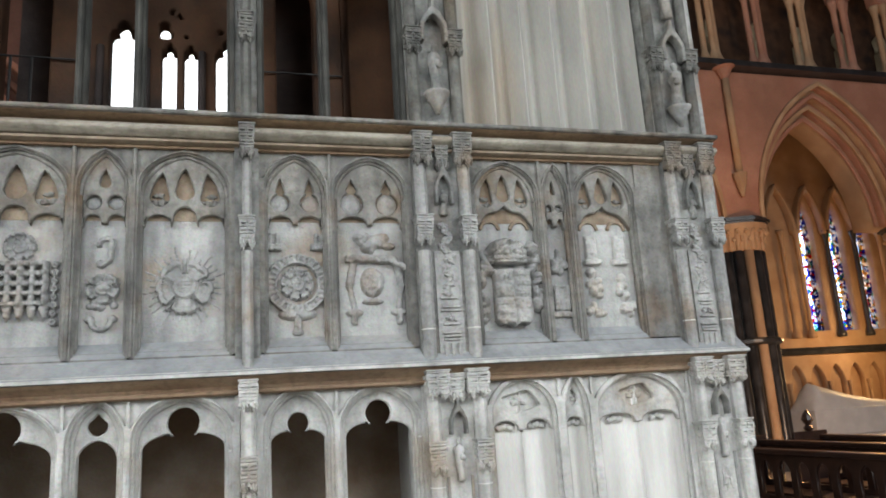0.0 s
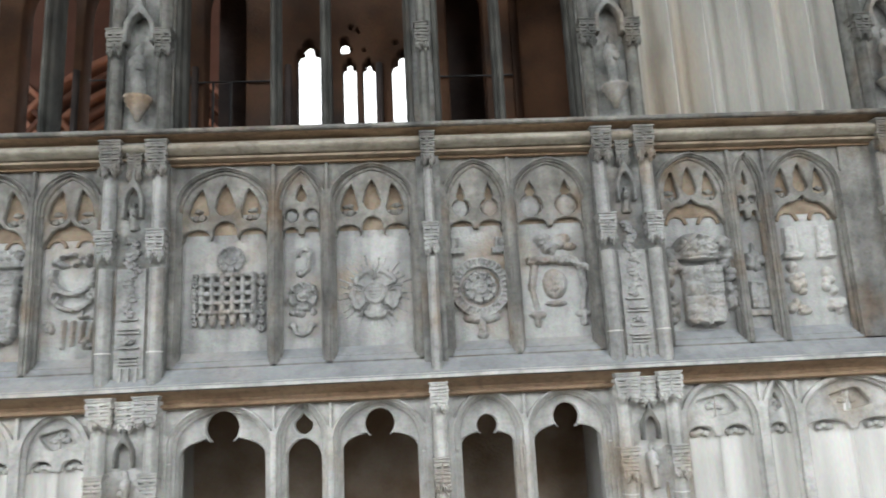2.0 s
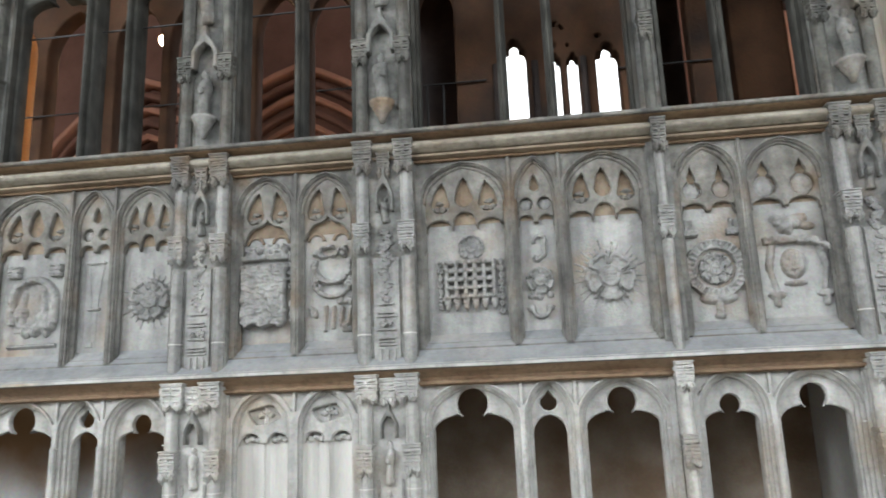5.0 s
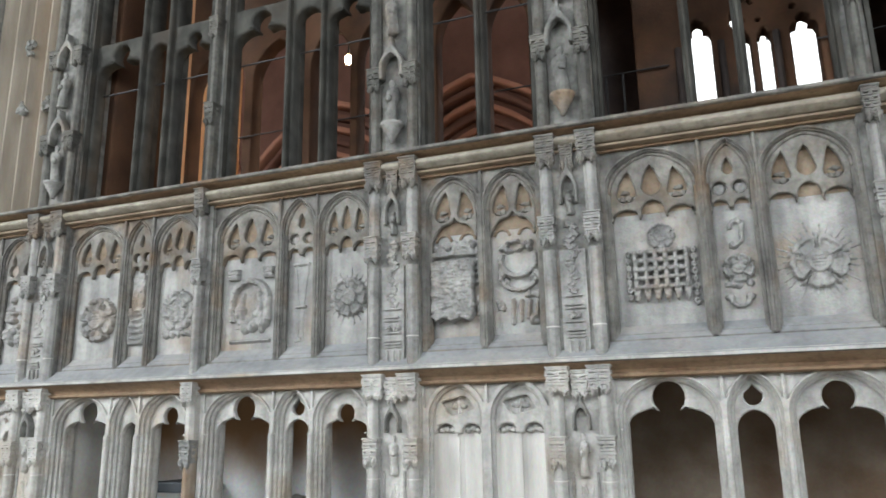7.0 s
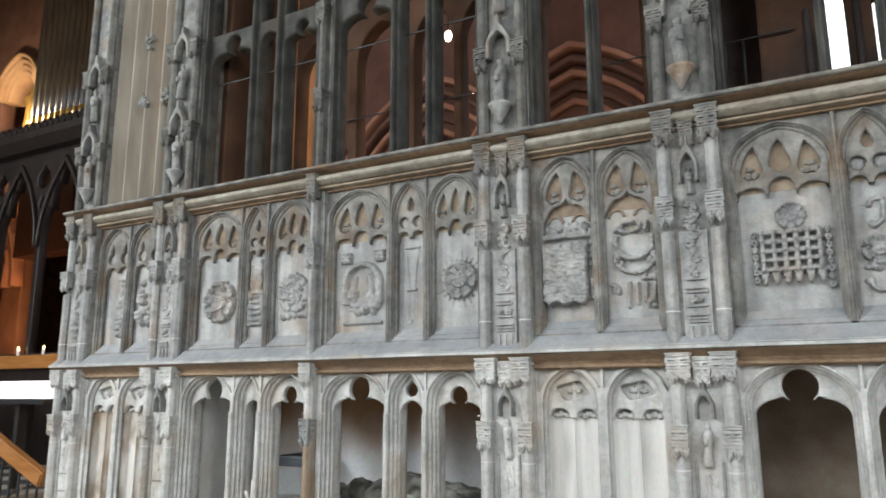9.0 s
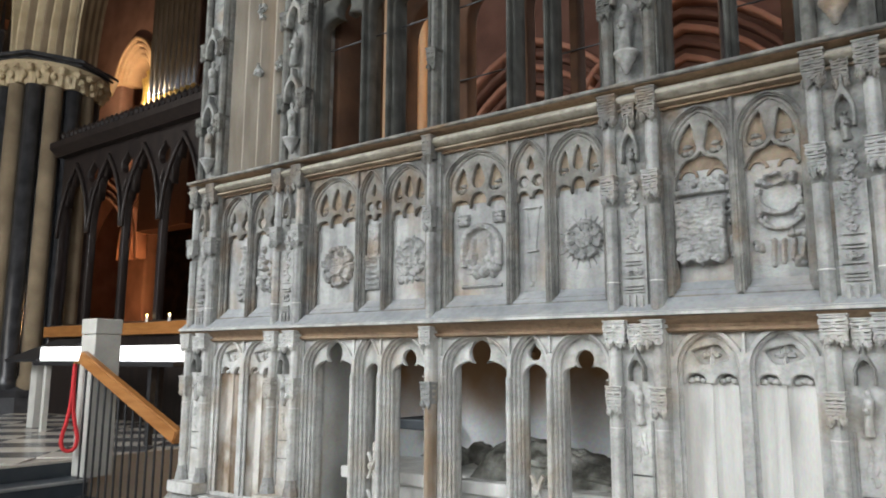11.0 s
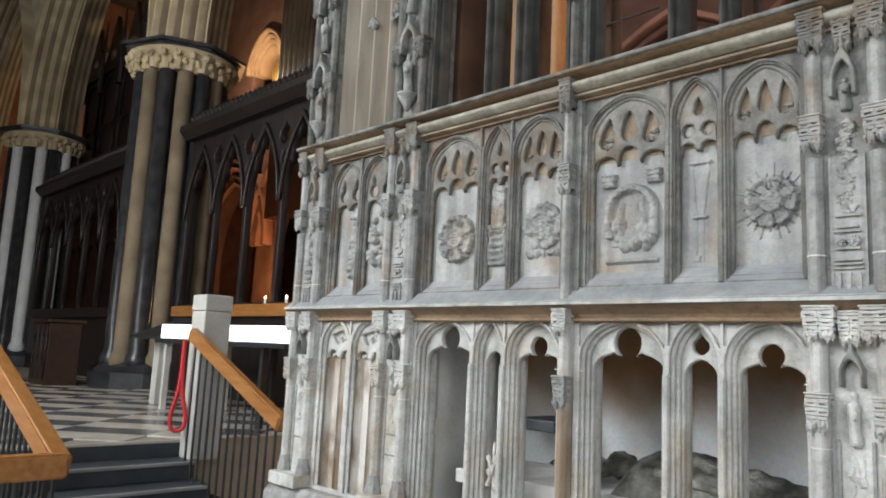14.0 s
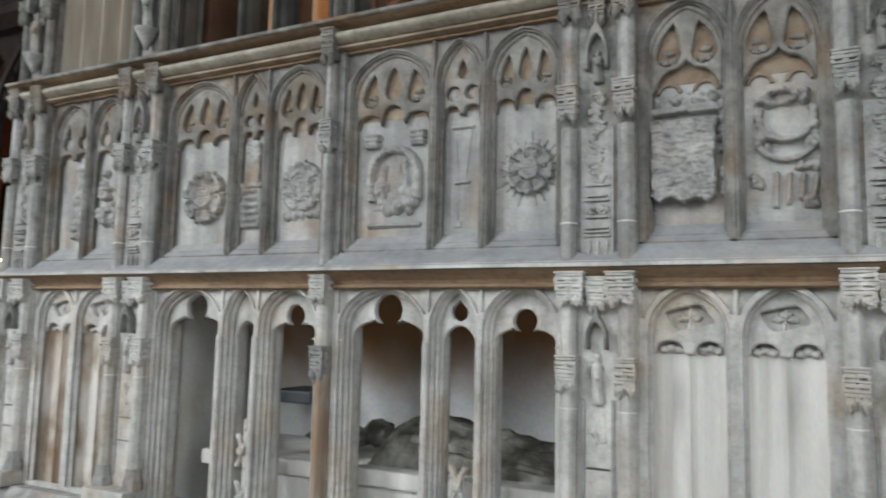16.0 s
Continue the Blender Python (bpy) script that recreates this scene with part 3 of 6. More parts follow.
def pew(x, y, length, rz=0.0):
    p = thing("pew", (x, y, 0), "dark polished oak pew with carved poppyhead ends", "pew", "choir pews")
    holes = [rect(0, length, 0.45, 0.92)]
    for k in range(int(length / 0.24)):
        holes.append(arch_hole(0.05 + k * 0.24, 0.21 + k * 0.24, 0.52, 0.74, 0.86))
    plate("back", holes, 0.42, 0.46, 0.008, PEWWOOD, p).location = (0, 0, 0)
    part("top_rail", box(bmesh.new(), 0, length, 0.38, 0.50, 0.92, 0.97, 0.012), PEWWOOD, p).location = (0, 0, 0)
    part("seat", box(bmesh.new(), 0, length, 0.02, 0.42, 0.42, 0.46, 0.008), PEWWOOD, p).location = (0, 0, 0)
    part("kick_board", box(bmesh.new(), 0.05, length - 0.05, 0.40, 0.43, 0.0, 0.42), PEWWOOD, p).location = (0, 0, 0)
    for ex in (-0.05, length):
        e = part("bench_end", box(bmesh.new(), ex, ex + 0.05, 0.0, 0.52, 0.0, 1.02, 0.01), PEWWOOD, p)
        e.location = (0, 0, 0)
        bm = lathe(bmesh.new(), [(0.02, 1.0), (0.06, 1.05), (0.03, 1.09), (0.07, 1.15), (0.05, 1.21), (0.01, 1.27)], ex + 0.025, 0.26, 8)
        part("poppyhead", bm, PEWWOOD, e).location = (0, 0, 0)
    p.rotation_euler.z = radians(rz)
    return p


for px in (6.1, 7.0, 7.9):
    pew(px, 4.4, 3.6, -87)

# the great window and dim wall straight across the choir
loops = [rect(-27.0, 4.6, 0.7, 15.9), arch_hole(-1.3, 3.4, 5.2, 8.8, 11.5)]
for c in (-6.2, -10.2, -14.2, -18.2, -22.2):
    loops.append(arch_hole(c - 1.5, c + 1.5, 0.72, 4.6, 6.8))
loops.append(arch_hole(-21.8, -19.9, 9.3, 10.6, 11.9))
nw = thing("choir_wall", (-27, 9, 0.7), "dim pink sandstone wall with moulded arches", "wall", kind="structure")
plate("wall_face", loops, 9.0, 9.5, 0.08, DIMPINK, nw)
for c in (-6.2, -10.2, -14.2, -18.2, -22.2, -3.2):
    for k in range(5):
        z0, h = 4.6, 1.62 + 0.22 * k
        o, i_ = pointed(c - h - 0.08, c + h + 0.08, z0, z0 + 2.32 + 0.26 * k), pointed(c - h, c + h, z0, z0 + 2.2 + 0.26 * k)
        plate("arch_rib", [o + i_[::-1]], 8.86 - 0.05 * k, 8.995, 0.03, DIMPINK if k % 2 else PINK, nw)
# dark brown sheet behind the arches paints the unlit aisle
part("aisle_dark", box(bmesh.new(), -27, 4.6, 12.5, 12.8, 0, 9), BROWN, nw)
sb = part("sky_backdrop", box(bmesh.new(), -1.8, 3.9, 10.2, 10.3, 4.5, 12.2), SKYGLOW, None)
tagged(sb, "white overcast sky outside the great window", "sky", kind="structure")
# lit niche with gilded figure
ni = thing("lit_niche", (-20.85, 9.2, 9.3), "floodlit arched niche with a gilded figure", "niche", kind="structure")
part("niche_back", box(bmesh.new(), -22.0, -19.7, 9.9, 10.0, 9.2, 12.1), OCHRE, ni)
for k in range(4):
    h = 0.62 + 0.14 * k
    o, i_ = pointed(-20.85 - h - 0.1, -20.85 + h + 0.1, 10.6, 11.5 + 0.17 * k), pointed(-20.85 - h, -20.85 + h, 10.6, 11.38 + 0.17 * k)
    plate("niche_arch", [o + i_[::-1]], 9.05 - 0.08 * k, 9.6 - 0.08 * k, 0.03, OCHRE, ni)
bm = lathe(bmesh.new(), [(0.3, 9.3), (0.22, 9.9), (0.2, 10.3), (0.26, 10.6), (0.1, 10.75), (0.14, 10.9), (0.02, 11.05)], -20.7, 9.35, 10)
gf = part("gilded_statue", bm, GILT, None, smooth=True)
tagged(gf, "small gilded standing figure lit by a floodlight", "statue")
# clustered arcade pier just behind the chantry, lit by the choir lamps
cp = thing("choir_pier", (-4.75, 3.1, 0.7), "warm ochre clustered stone pier with attached shafts", "pier", kind="structure")
ring = [(-4.75 + (0.40 + 0.06 * abs(math.cos(4 * q))) * math.cos(q), 3.1 + (0.40 + 0.06 * abs(math.cos(4 * q))) * math.sin(q)) for q in [k * math.pi / 48 for k in range(96)]]
part("pier_core", prism(bmesh.new(), ring, 0.7, 9.0), OCHRE, cp)
for k in range(8):
    q = (k + 0.5) * math.pi / 4
    part("attached_shaft", rod(bmesh.new(), (-4.75 + 0.43 * math.cos(q), 3.1 + 0.43 * math.sin(q), 0.7), (-4.75 + 0.43 * math.cos(q), 3.1 + 0.43 * math.sin(q), 9.0), 0.07, 12), OCHRE, cp, smooth=True)

# ---- presbytery: piers, arches, oak screen, steps ----
for px in (-13.05, -21.4):
    # far pier's shafts are whitened for daylight on them; near ones use duller stone
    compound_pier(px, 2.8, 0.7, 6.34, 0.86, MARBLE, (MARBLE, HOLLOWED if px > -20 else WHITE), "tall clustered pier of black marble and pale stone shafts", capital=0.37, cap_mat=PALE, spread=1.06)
AR = thing("presbytery_arches", (-30, 2.75, 6.82), "pale many-moulded pointed arches springing from tall piers", "arches", kind="structure")
for c, hw in ((-17.22, 4.17), (-8.88, 4.17), (-25.57, 4.17)):
    for k in range(9):
        h = hw - 0.12 - 0.085 * k
        o, i_ = pointed(c - h - 0.055, c + h + 0.055, 6.82, 6.82 + 6.0 - 0.10 * k, 16), pointed(c - h, c + h, 6.82, 6.82 + 5.92 - 0.10 * k, 16)
        y = 2.8 - 0.72 + 0.10 * k
        # every other roll in dark stone paints the shade of the hollows
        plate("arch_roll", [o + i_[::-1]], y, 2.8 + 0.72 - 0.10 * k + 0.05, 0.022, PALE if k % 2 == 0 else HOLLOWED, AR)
loops = [[(-31.5, 6.82), (-31.5, 15.9), (-3.9, 15.9), (-3.9, 6.82)]]
for c in (-8.88, -17.22, -25.57):
    h = 4.12
    loops[0] += [(c + h, 6.82)] + pointed(c - h, c + h, 6.82, 12.82, 16)[1:-1] + [(c - h, 6.82)]
plate("spandrel_wall", loops, 2.4, 3.2, 0.03, PALE, AR)


def oak_screen(x0, x1, n, z0=0.7):
    """A dark oak screen of cusped open arches on slender shafts under a crested cornice."""
    s = thing("choir_screen", (x0, 2.75, z0), "dark oak choir screen with cusped open arches and crested cornice", "screen", "oak screens")
    w = (x1 - x0) / n
    part("cornice", sweep_x(bmesh.new(), [(2.55, 5.0), (2.42, 5.12), (2.42, 5.22), (2.6, 5.28), (2.95, 5.28), (2.95, 5.0)], x0, x1), DARKWOOD, s)
    part("sill_rail", box(bmesh.new(), x0, x1, 2.58, 2.9, 1.92, 2.1, 0.02), OAK if x0 > -12.9 else DARKWOOD, s)
    part("lower_panel", box(bmesh.new(), x0, x1, 2.68, 2.82, z0, 1.92), DARKWOOD, s)
    loops = [rect(x0, x1, 2.1, 5.02)]
    for k in range(n):
        a, b = x0 + k * w + 0.045, x0 + (k + 1) * w - 0.045
        c = (a + b) / 2
        crown_ = [(0.5, 3.75), (0.47, 3.98), (0.37, 4.20), (0.30, 4.12), (0.29, 4.38), (0.20, 4.56), (0.14, 4.48), (0.09, 4.72)]
        loops.append([(a, 2.13), (b, 2.13)] + [(c + u * (b - a), z) for u, z in crown_] + [(c, 4.86)] + [(c - u * (b - a), z) for u, z in crown_[::-1]])
        if k:
            loops.append(drop_hole(x0 + k * w, 4.60, 0.30, 0.34))
            loops.append(drop_hole(x0 + k * w, 4.22, 0.13, 0.26))
    plate("tracery", loops, 2.68, 2.80, 0.012, DARKWOOD, s)
    for k in range(n):
        c = x0 + (k + 0.5) * w
        o, i_ = pointed(c - w / 2 + 0.01, c + w / 2 - 0.01, 3.6, 4.86, 10), pointed(c - w / 2 + 0.05, c + w / 2 - 0.05, 3.6, 4.76, 10)
        plate("arch_mould", [o + i_[::-1]], 2.62, 2.678, 0.015, DARKWOOD, s)
    for k in range(n + 1):
        c = x0 + k * w
        part("shaft", lathe(bmesh.new(), [(0.05, 2.1), (0.05, 2.2), (0.03, 2.3), (0.03, 2.85), (0.045, 2.88), (0.03, 2.92), (0.03, 3.4), (0.06, 3.5)], c, 2.74, 8), DARKWOOD, s)
    for k in range(int((x1 - x0) / 0.14)):
        part("cresting", lathe(bmesh.new(), [(0.05, 5.27), (0.03, 5.33), (0.055, 5.39), (0.005, 5.47)], x0 + 0.07 + k * 0.14, 2.6, 6), DARKWOOD, s)
    return s


oak_screen(-12.05, -5.0, 7)
oak_screen(-20.3, -13.95, 6)

# steps up to the presbytery
st = thing("stone_steps", (-6.0, -1.5, 0), "dark slate steps with pale nosings up to the presbytery", "steps", kind="structure")
for k in range(5):
    x1, z1 = -6.0 + 0.30 * k, 0.70 - 0.14 * k
    if k:
        part("tread", box(bmesh.new(), -6.0, x1, -1.58, 0.07, z1 - 0.14 + 0.002, z1 - 0.028), SLATE, st)
        part("tread_top", box(bmesh.new(), x1 - 0.30, x1 - 0.021, -1.58, 0.07, z1 - 0.027, z1 - 0.001), SLATE, st)
    part("nosing", box(bmesh.new(), x1 - 0.02, x1 + 0.02, -1.58, 0.07, z1 - 0.027, z1, 0.008), NOSING if k else TILE_L, st)
part("riser", box(bmesh.new(), -5.999, -5.988, -1.58, 0.07, 0.5605, 0.672), SLATE, st)
slab("step_side_wall", -6.0, -4.4, 0.075, 0.25, 0.0, 0.28, BROWN, "low brown stone kerb beside the steps", "kerb")
nwl = thing("newel_post", (-5.84, 0.17, 0), "pale square stone newel post at the head of the steps", "post")
part("post", box(bmesh.new(), -5.96, -5.72, 0.05, 0.29, 0.56, 1.78, 0.012), NEWEL, nwl)
part("post_cap", box(bmesh.new(), -5.965, -5.715, 0.045, 0.295, 1.782, 1.92, 0.015), NEWEL, nwl)


def handrail(pts, w, h, name, label, foot):
    hr = thing(name, pts[0], label, "handrail")
    for (a, b) in zip(pts, pts[1:]):
        a, b = Vector(a), Vector(b)
        d = b - a
        bm = bmesh.new()
        m = Matrix.Translation((a + b) / 2) @ d.to_track_quat("X", "Z").to_matrix().to_4x4() @ Matrix.Diagonal((d.length + w * 0.6, w, h, 1))
        r = bmesh.ops.create_cube(bm, size=1, matrix=m)
        bmesh.ops.bevel(bm, geom=list(bm.edges), offset=0.012, segments=3, affect="EDGES")
        part("rail", bm, OAK, hr)
        n = max(2, int(d.length / 0.11))
        for k in range(n):
            p = a + d * ((k + 0.5) / n)
            part("baluster", rod(bmesh.new(), (p.x, p.y, foot(p.x)), (p.x, p.y, p.z - h * 0.4), 0.011, 6), IRON, hr)
    return hr


def stair_z(x):
    return max(0.0, 0.70 - 0.14 * max(0, math.ceil((x + 6.0) / 0.3)))


handrail([(-5.80, 0.005, 1.575), (-4.38, 0.005, 0.995)], 0.075, 0.11, "stair_handrail", "golden oak handrail on black iron balusters", stair_z)
handrail([(-6.3, -1.5, 1.60), (-4.05, -1.5, 0.86), (-4.05, -2.6, 0.86)], 0.10, 0.125, "stair_handrail", "golden oak handrail turning a corner at the stair foot", stair_z)
rp = thing("red_rope", (-5.90, 0.0, 1.5), "looped red barrier rope hanging from the post", "rope")
cu = bpy.data.curves.new("rope", "CURVE")
cu.dimensions, cu.bevel_depth, cu.bevel_resolution = "3D", 0.017, 3
sp = cu.splines.new("NURBS")
pts = [(0, 1.52), (0.0, 1.35), (0.005, 1.15), (0.03, 1.0), (0.055, 0.88), (0.04, 0.795), (0, 0.775), (-0.04, 0.795), (-0.055, 0.88), (-0.03, 1.0), (-0.005, 1.15), (-0.002, 1.35), (0, 1.52)]
sp.points.add(len(pts) - 1)
for p, (x, z) in zip(sp.points, pts):
    p.co = (-5.88 + x * 0.62, -0.028 + x * 1.08, z, 1)
sp.use_endpoint_u, sp.order_u = True, 4
tmp = bpy.data.objects.new("rope", cu)
me = bpy.data.meshes.new_from_object(tmp)
bpy.data.objects.remove(tmp)
link("loop", me, ROPE, rp)
part("hook", rod(bmesh.new(), (-5.88, 0.05, 1.53), (-5.88, -0.04, 1.53), 0.008, 6), GILT, rp)

# display table with an emissive white top, prayer desk, kneeler, candles
dt = thing("display_table", (-7.3, 1.45, 0.7), "long table with a glowing white top and dark metal legs", "table")
part("glowing_top", box(bmesh.new(), -8.72, -5.9, 1.0, 1.9, 1.545, 1.71, 0.01), GLOWWHITE, dt, "glowing white panel")
part("tray", box(bmesh.new(), -8.78, -5.9, 0.95, 1.95, 1.49, 1.542, 0.01), IRON, dt)
for lx in (-8.6, -7.5, -6.4):
    for ly in (1.05, 1.85):
        part("leg", box(bmesh.new(), lx - 0.03, lx + 0.03, ly - 0.03, ly + 0.03, 0.7, 1.49), NEWEL if lx < -8.5 else IRON, dt)
slope = thing("lectern", (-9.3, 1.3, 0.7), "low dark lectern with a sloping top", "lectern")
bm = sweep_x(bmesh.new(), [(1.0, 1.53), (1.0, 1.565), (1.65, 1.83), (1.65, 1.795)], -9.65, -8.80)
part("sloping_top", bm, IRON, slope)
part("stand", box(bmesh.new(), -9.45, -9.29, 1.25, 1.38, 0.7, 1.66), NEWEL, slope)
pd = thing("prayer_desk", (-13.5, 1.35, 0.7), "carved dark oak prayer desk with panelled front", "desk")
part("body", box(bmesh.new(), -13.75, -12.95, 1.0, 1.5, 0.7, 1.72, 0.01), PEWWOOD, pd)
part("desk_top", box(bmesh.new(), -13.82, -12.9, 0.95, 1.55, 1.722, 1.78, 0.01), PEWWOOD, pd)
for k in range(3):
    plate("side_panel", [rect(-13.68 + k * 0.24, -13.46 + k * 0.24, 0.8, 1.66), circle(-13.57 + k * 0.24, 1.45, 0.07), drop_hole(-13.57 + k * 0.24, 1.1, 0.12, 0.3)], 0.97, 0.996, 0.008, DARKWOOD, pd)
kn = thing("oak_kneeler", (-14.5, 0.4, 0.7), "small golden oak stand with thin legs", "stand")
part("top", box(bmesh.new(), -14.8, -14.2, 0.2, 0.6, 1.44, 1.49, 0.008), OAK, kn)
for lx in (-14.75, -14.25):
    for ly in (0.24, 0.56):
        part("leg", box(bmesh.new(), lx - 0.025, lx + 0.025, ly - 0.025, ly + 0.025, 0.7, 1.44), OAK, kn)
for x, y, z in ((-9.1, 2.62, 2.1), (-8.55, 2.62, 2.1)):
    c = thing("candle", (x, y, z), "small lit candle on the screen rail", "candle", "candles on the rail")
    part("wax", rod(bmesh.new(), (x, y, z), (x, y, z + 0.07), 0.02, 8), WHITE, c)
    part("flame", lump(bmesh.new(), (x, y, z + 0.09), (0.013, 0.013, 0.025), 0.1, 1, 1), CANDLE, c)
# organ case glimpsed over the screen
og = thing("organ_case", (-18.1, 8.4, 5.3), "organ case with tall silver pipes and gilded trim", "organ")
part("case", box(bmesh.new(), -19.3, -16.9, 8.4, 8.95, 5.3, 8.9, 0.03), PEWWOOD, og)
for k in range(9):
    x = -19.2 + k * 0.27
    part("pipe", lathe(bmesh.new(), [(0.02, 8.9), (0.11, 9.2), (0.11, 13.6 - 0.12 * abs(k - 4))], x, 8.55, 10), PIPE, og, smooth=True)
    part("pipe_mouth", lathe(bmesh.new(), [(0.115, 9.25), (0.118, 9.4)], x, 8.55, 10), GILT, og)
part("gilded_rail", box(bmesh.new(), -19.4, -16.8, 8.3, 8.38, 8.78, 8.92, 0.02), GILT, og)
# dark stall backs added and raised high to cover the bright wall behind
for k in range(6):
    x = -24.0 + k * 1.45
    sc = thing("stall_canopy", (x, 4.5, 0.7), "tall dark oak choir stall back with a gabled canopy", "choir stall", "choir stalls")
    part("stall_back", box(bmesh.new(), x, x + 1.42, 4.5, 4.66, 0.7, 9.4, 0.02), DARKWOOD, sc)
    plate("gable", [[(x, 9.4), (x + 1.42, 9.4), (x + 0.71, 11.1)], circle(x + 0.71, 9.9, 0.2)], 4.42, 4.56, 0.02, DARKWOOD, sc)
    for dx in (0.02, 1.40):
        part("pinnacle", lathe(bmesh.new(), [(0.09, 8.8), (0.09, 10.1), (0.12, 10.15), (0.05, 10.3), (0.01, 11.1)], x + dx, 4.42, 8), DARKWOOD, sc)
    for z in (2.6, 4.4, 6.2, 7.7):
        plate("panel_arch", [arch_hole(x + 0.14, x + 1.28, z, z + 1.1, z + 1.6), arch_hole(x + 0.22, x + 1.20, z + 0.06, z + 1.08, z + 1.5)], 4.44, 4.498, 0.015, DARKWOOD, sc)
# hanging lamp bulb of the choir, seen through the upper lights
hl = thing("pendant_lamp", (-2.43, 2.5, 5.04), "bare glowing floodlight bulb on a bracket", "lamp")
part("bulb", lump(bmesh.new(), (-2.43, 2.5, 5.04), (0.036, 0.036, 0.055), 0.05, 1), BULB, hl, smooth=True)
part("bracket", rod(bmesh.new(), (-2.43, 2.5, 5.08), (-2.43, 2.5, 6.6), 0.008, 6), IRON, hl)
part("crossbar", rod(bmesh.new(), (-2.43, 1.30, 6.6), (-2.43, 3.0, 6.6), 0.012, 6), IRON, hl)

# ---- the chantry screen ----
PIERS = (-4.17, -3.23, -0.785, 0.145, 2.35, 3.71)
SHAFTS = (-2.01, 1.45)
BAYS = {
    "west": (-4.025, -3.375, (-3.70,), False), "a": (-3.085, -2.06, (-2.635, -2.415), True), "b": (-1.96, -0.93, (-1.51, -1.27), True),
    "c": (-0.64, 0.0, (-0.315,), False), "d": (0.29, 1.40, (0.745, 0.985), True), "e": (1.50, 2.205, (1.82,), True), "f": (2.495, 3.565, (2.87, 3.04), False),
}
CH = thing("chantry_screen", (0, 0, 0), "carved grey limestone chantry screen with tracery, piers and heraldic frieze", "stone screen")


def lights(x0, x1, mulls, jamb=0.035, half=0.026):
    e = [x0 + jamb] + [v for m in mulls for v in (m - half, m + half)] + [x1 - jamb]
    return list(zip(e[::2], e[1::2]))


# continuous plinth, string course and cornice
part("plinth", sweep_x(bmesh.new(), [(-0.16, 0.0), (-0.16, 0.42), (-0.10, 0.50), (-0.10, 0.56), (-0.04, 0.62), (0.25, 0.62), (0.25, 0.0)], -4.36, 3.9, 40, 0.004), STONE, CH)
STRING = [(0.10, 1.752), (-0.035, 1.765), (-0.055, 1.772), (-0.055, 1.787), (-0.034, 1.796), (0.030, 1.852), (0.030, 1.858), (0.046, 1.858), (0.048, 1.873), (0.106, 1.932), (0.16, 1.932), (0.16, 1.752)]
SOFFIT = [(0.10, 1.692), (0.012, 1.694), (-0.002, 1.701), (-0.002, 1.711), (0.014, 1.717), (0.006, 1.730), (-0.020, 1.748), (-0.052, 1.7665), (0.04, 1.768), (0.16, 1.7515), (0.16, 1.692)]
LEDGE = [(0.22, 2.8985), (-0.035, 2.899), (-0.054, 2.902), (-0.060, 2.908), (-0.060, 2.919), (-0.042, 2.927), (0.05, 2.949), (0.22, 2.957)]
ROLL = [(0.16, 2.808)] + [(-0.008 - 0.038 * math.sin(math.pi * k / 10), 2.810 + 0.060 * k / 10) for k in range(11)] + [(0.16, 2.872)]
FILLET = [(0.16, 2.783), (0.012, 2.784), (-0.010, 2.790), (-0.012, 2.800), (0.022, 2.806), (0.16, 2.806)]
HOLLOW = [(0.16, 2.772), (0.026, 2.772), (0.034, 2.81), (0.050, 2.83), (0.044, 2.862), (0.012, 2.884), (-0.034, 2.893), (-0.046, 2.8965), (-0.044, 2.8985), (0.16, 2.898)]
part("string_course", sweep_x(bmesh.new(), STRING, -4.35, 3.89, 60, 0.004), SILL, CH)
# paler strip laid over the nosing: the lit edge painted in stone colour
part("string_nose_highlight", sweep_x(bmesh.new(), [(-0.03, 1.770), (-0.057, 1.772), (-0.0575, 1.784), (-0.04, 1.7945), (-0.03, 1.79)], -4.352, 3.892, 60, 0.004), STONEL, CH, "pale strip painting the highlight on the string course nosing")
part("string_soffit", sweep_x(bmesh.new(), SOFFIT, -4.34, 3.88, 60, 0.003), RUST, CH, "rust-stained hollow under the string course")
co = part("cornice", sweep_x(bmesh.new(), LEDGE, -4.35, 3.89, 60, 0.005), SHADEDGRIME, CH)
part("roll_moulding", sweep_x(bmesh.new(), ROLL, -4.345, 3.885, 60, 0.003), BUFF, co, "buff-stained roll moulding")
part("fillet", sweep_x(bmesh.new(), FILLET, -4.345, 3.885, 60, 0.003), STAIN, co)
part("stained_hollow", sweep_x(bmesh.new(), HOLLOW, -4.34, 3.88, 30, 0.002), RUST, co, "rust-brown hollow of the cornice")


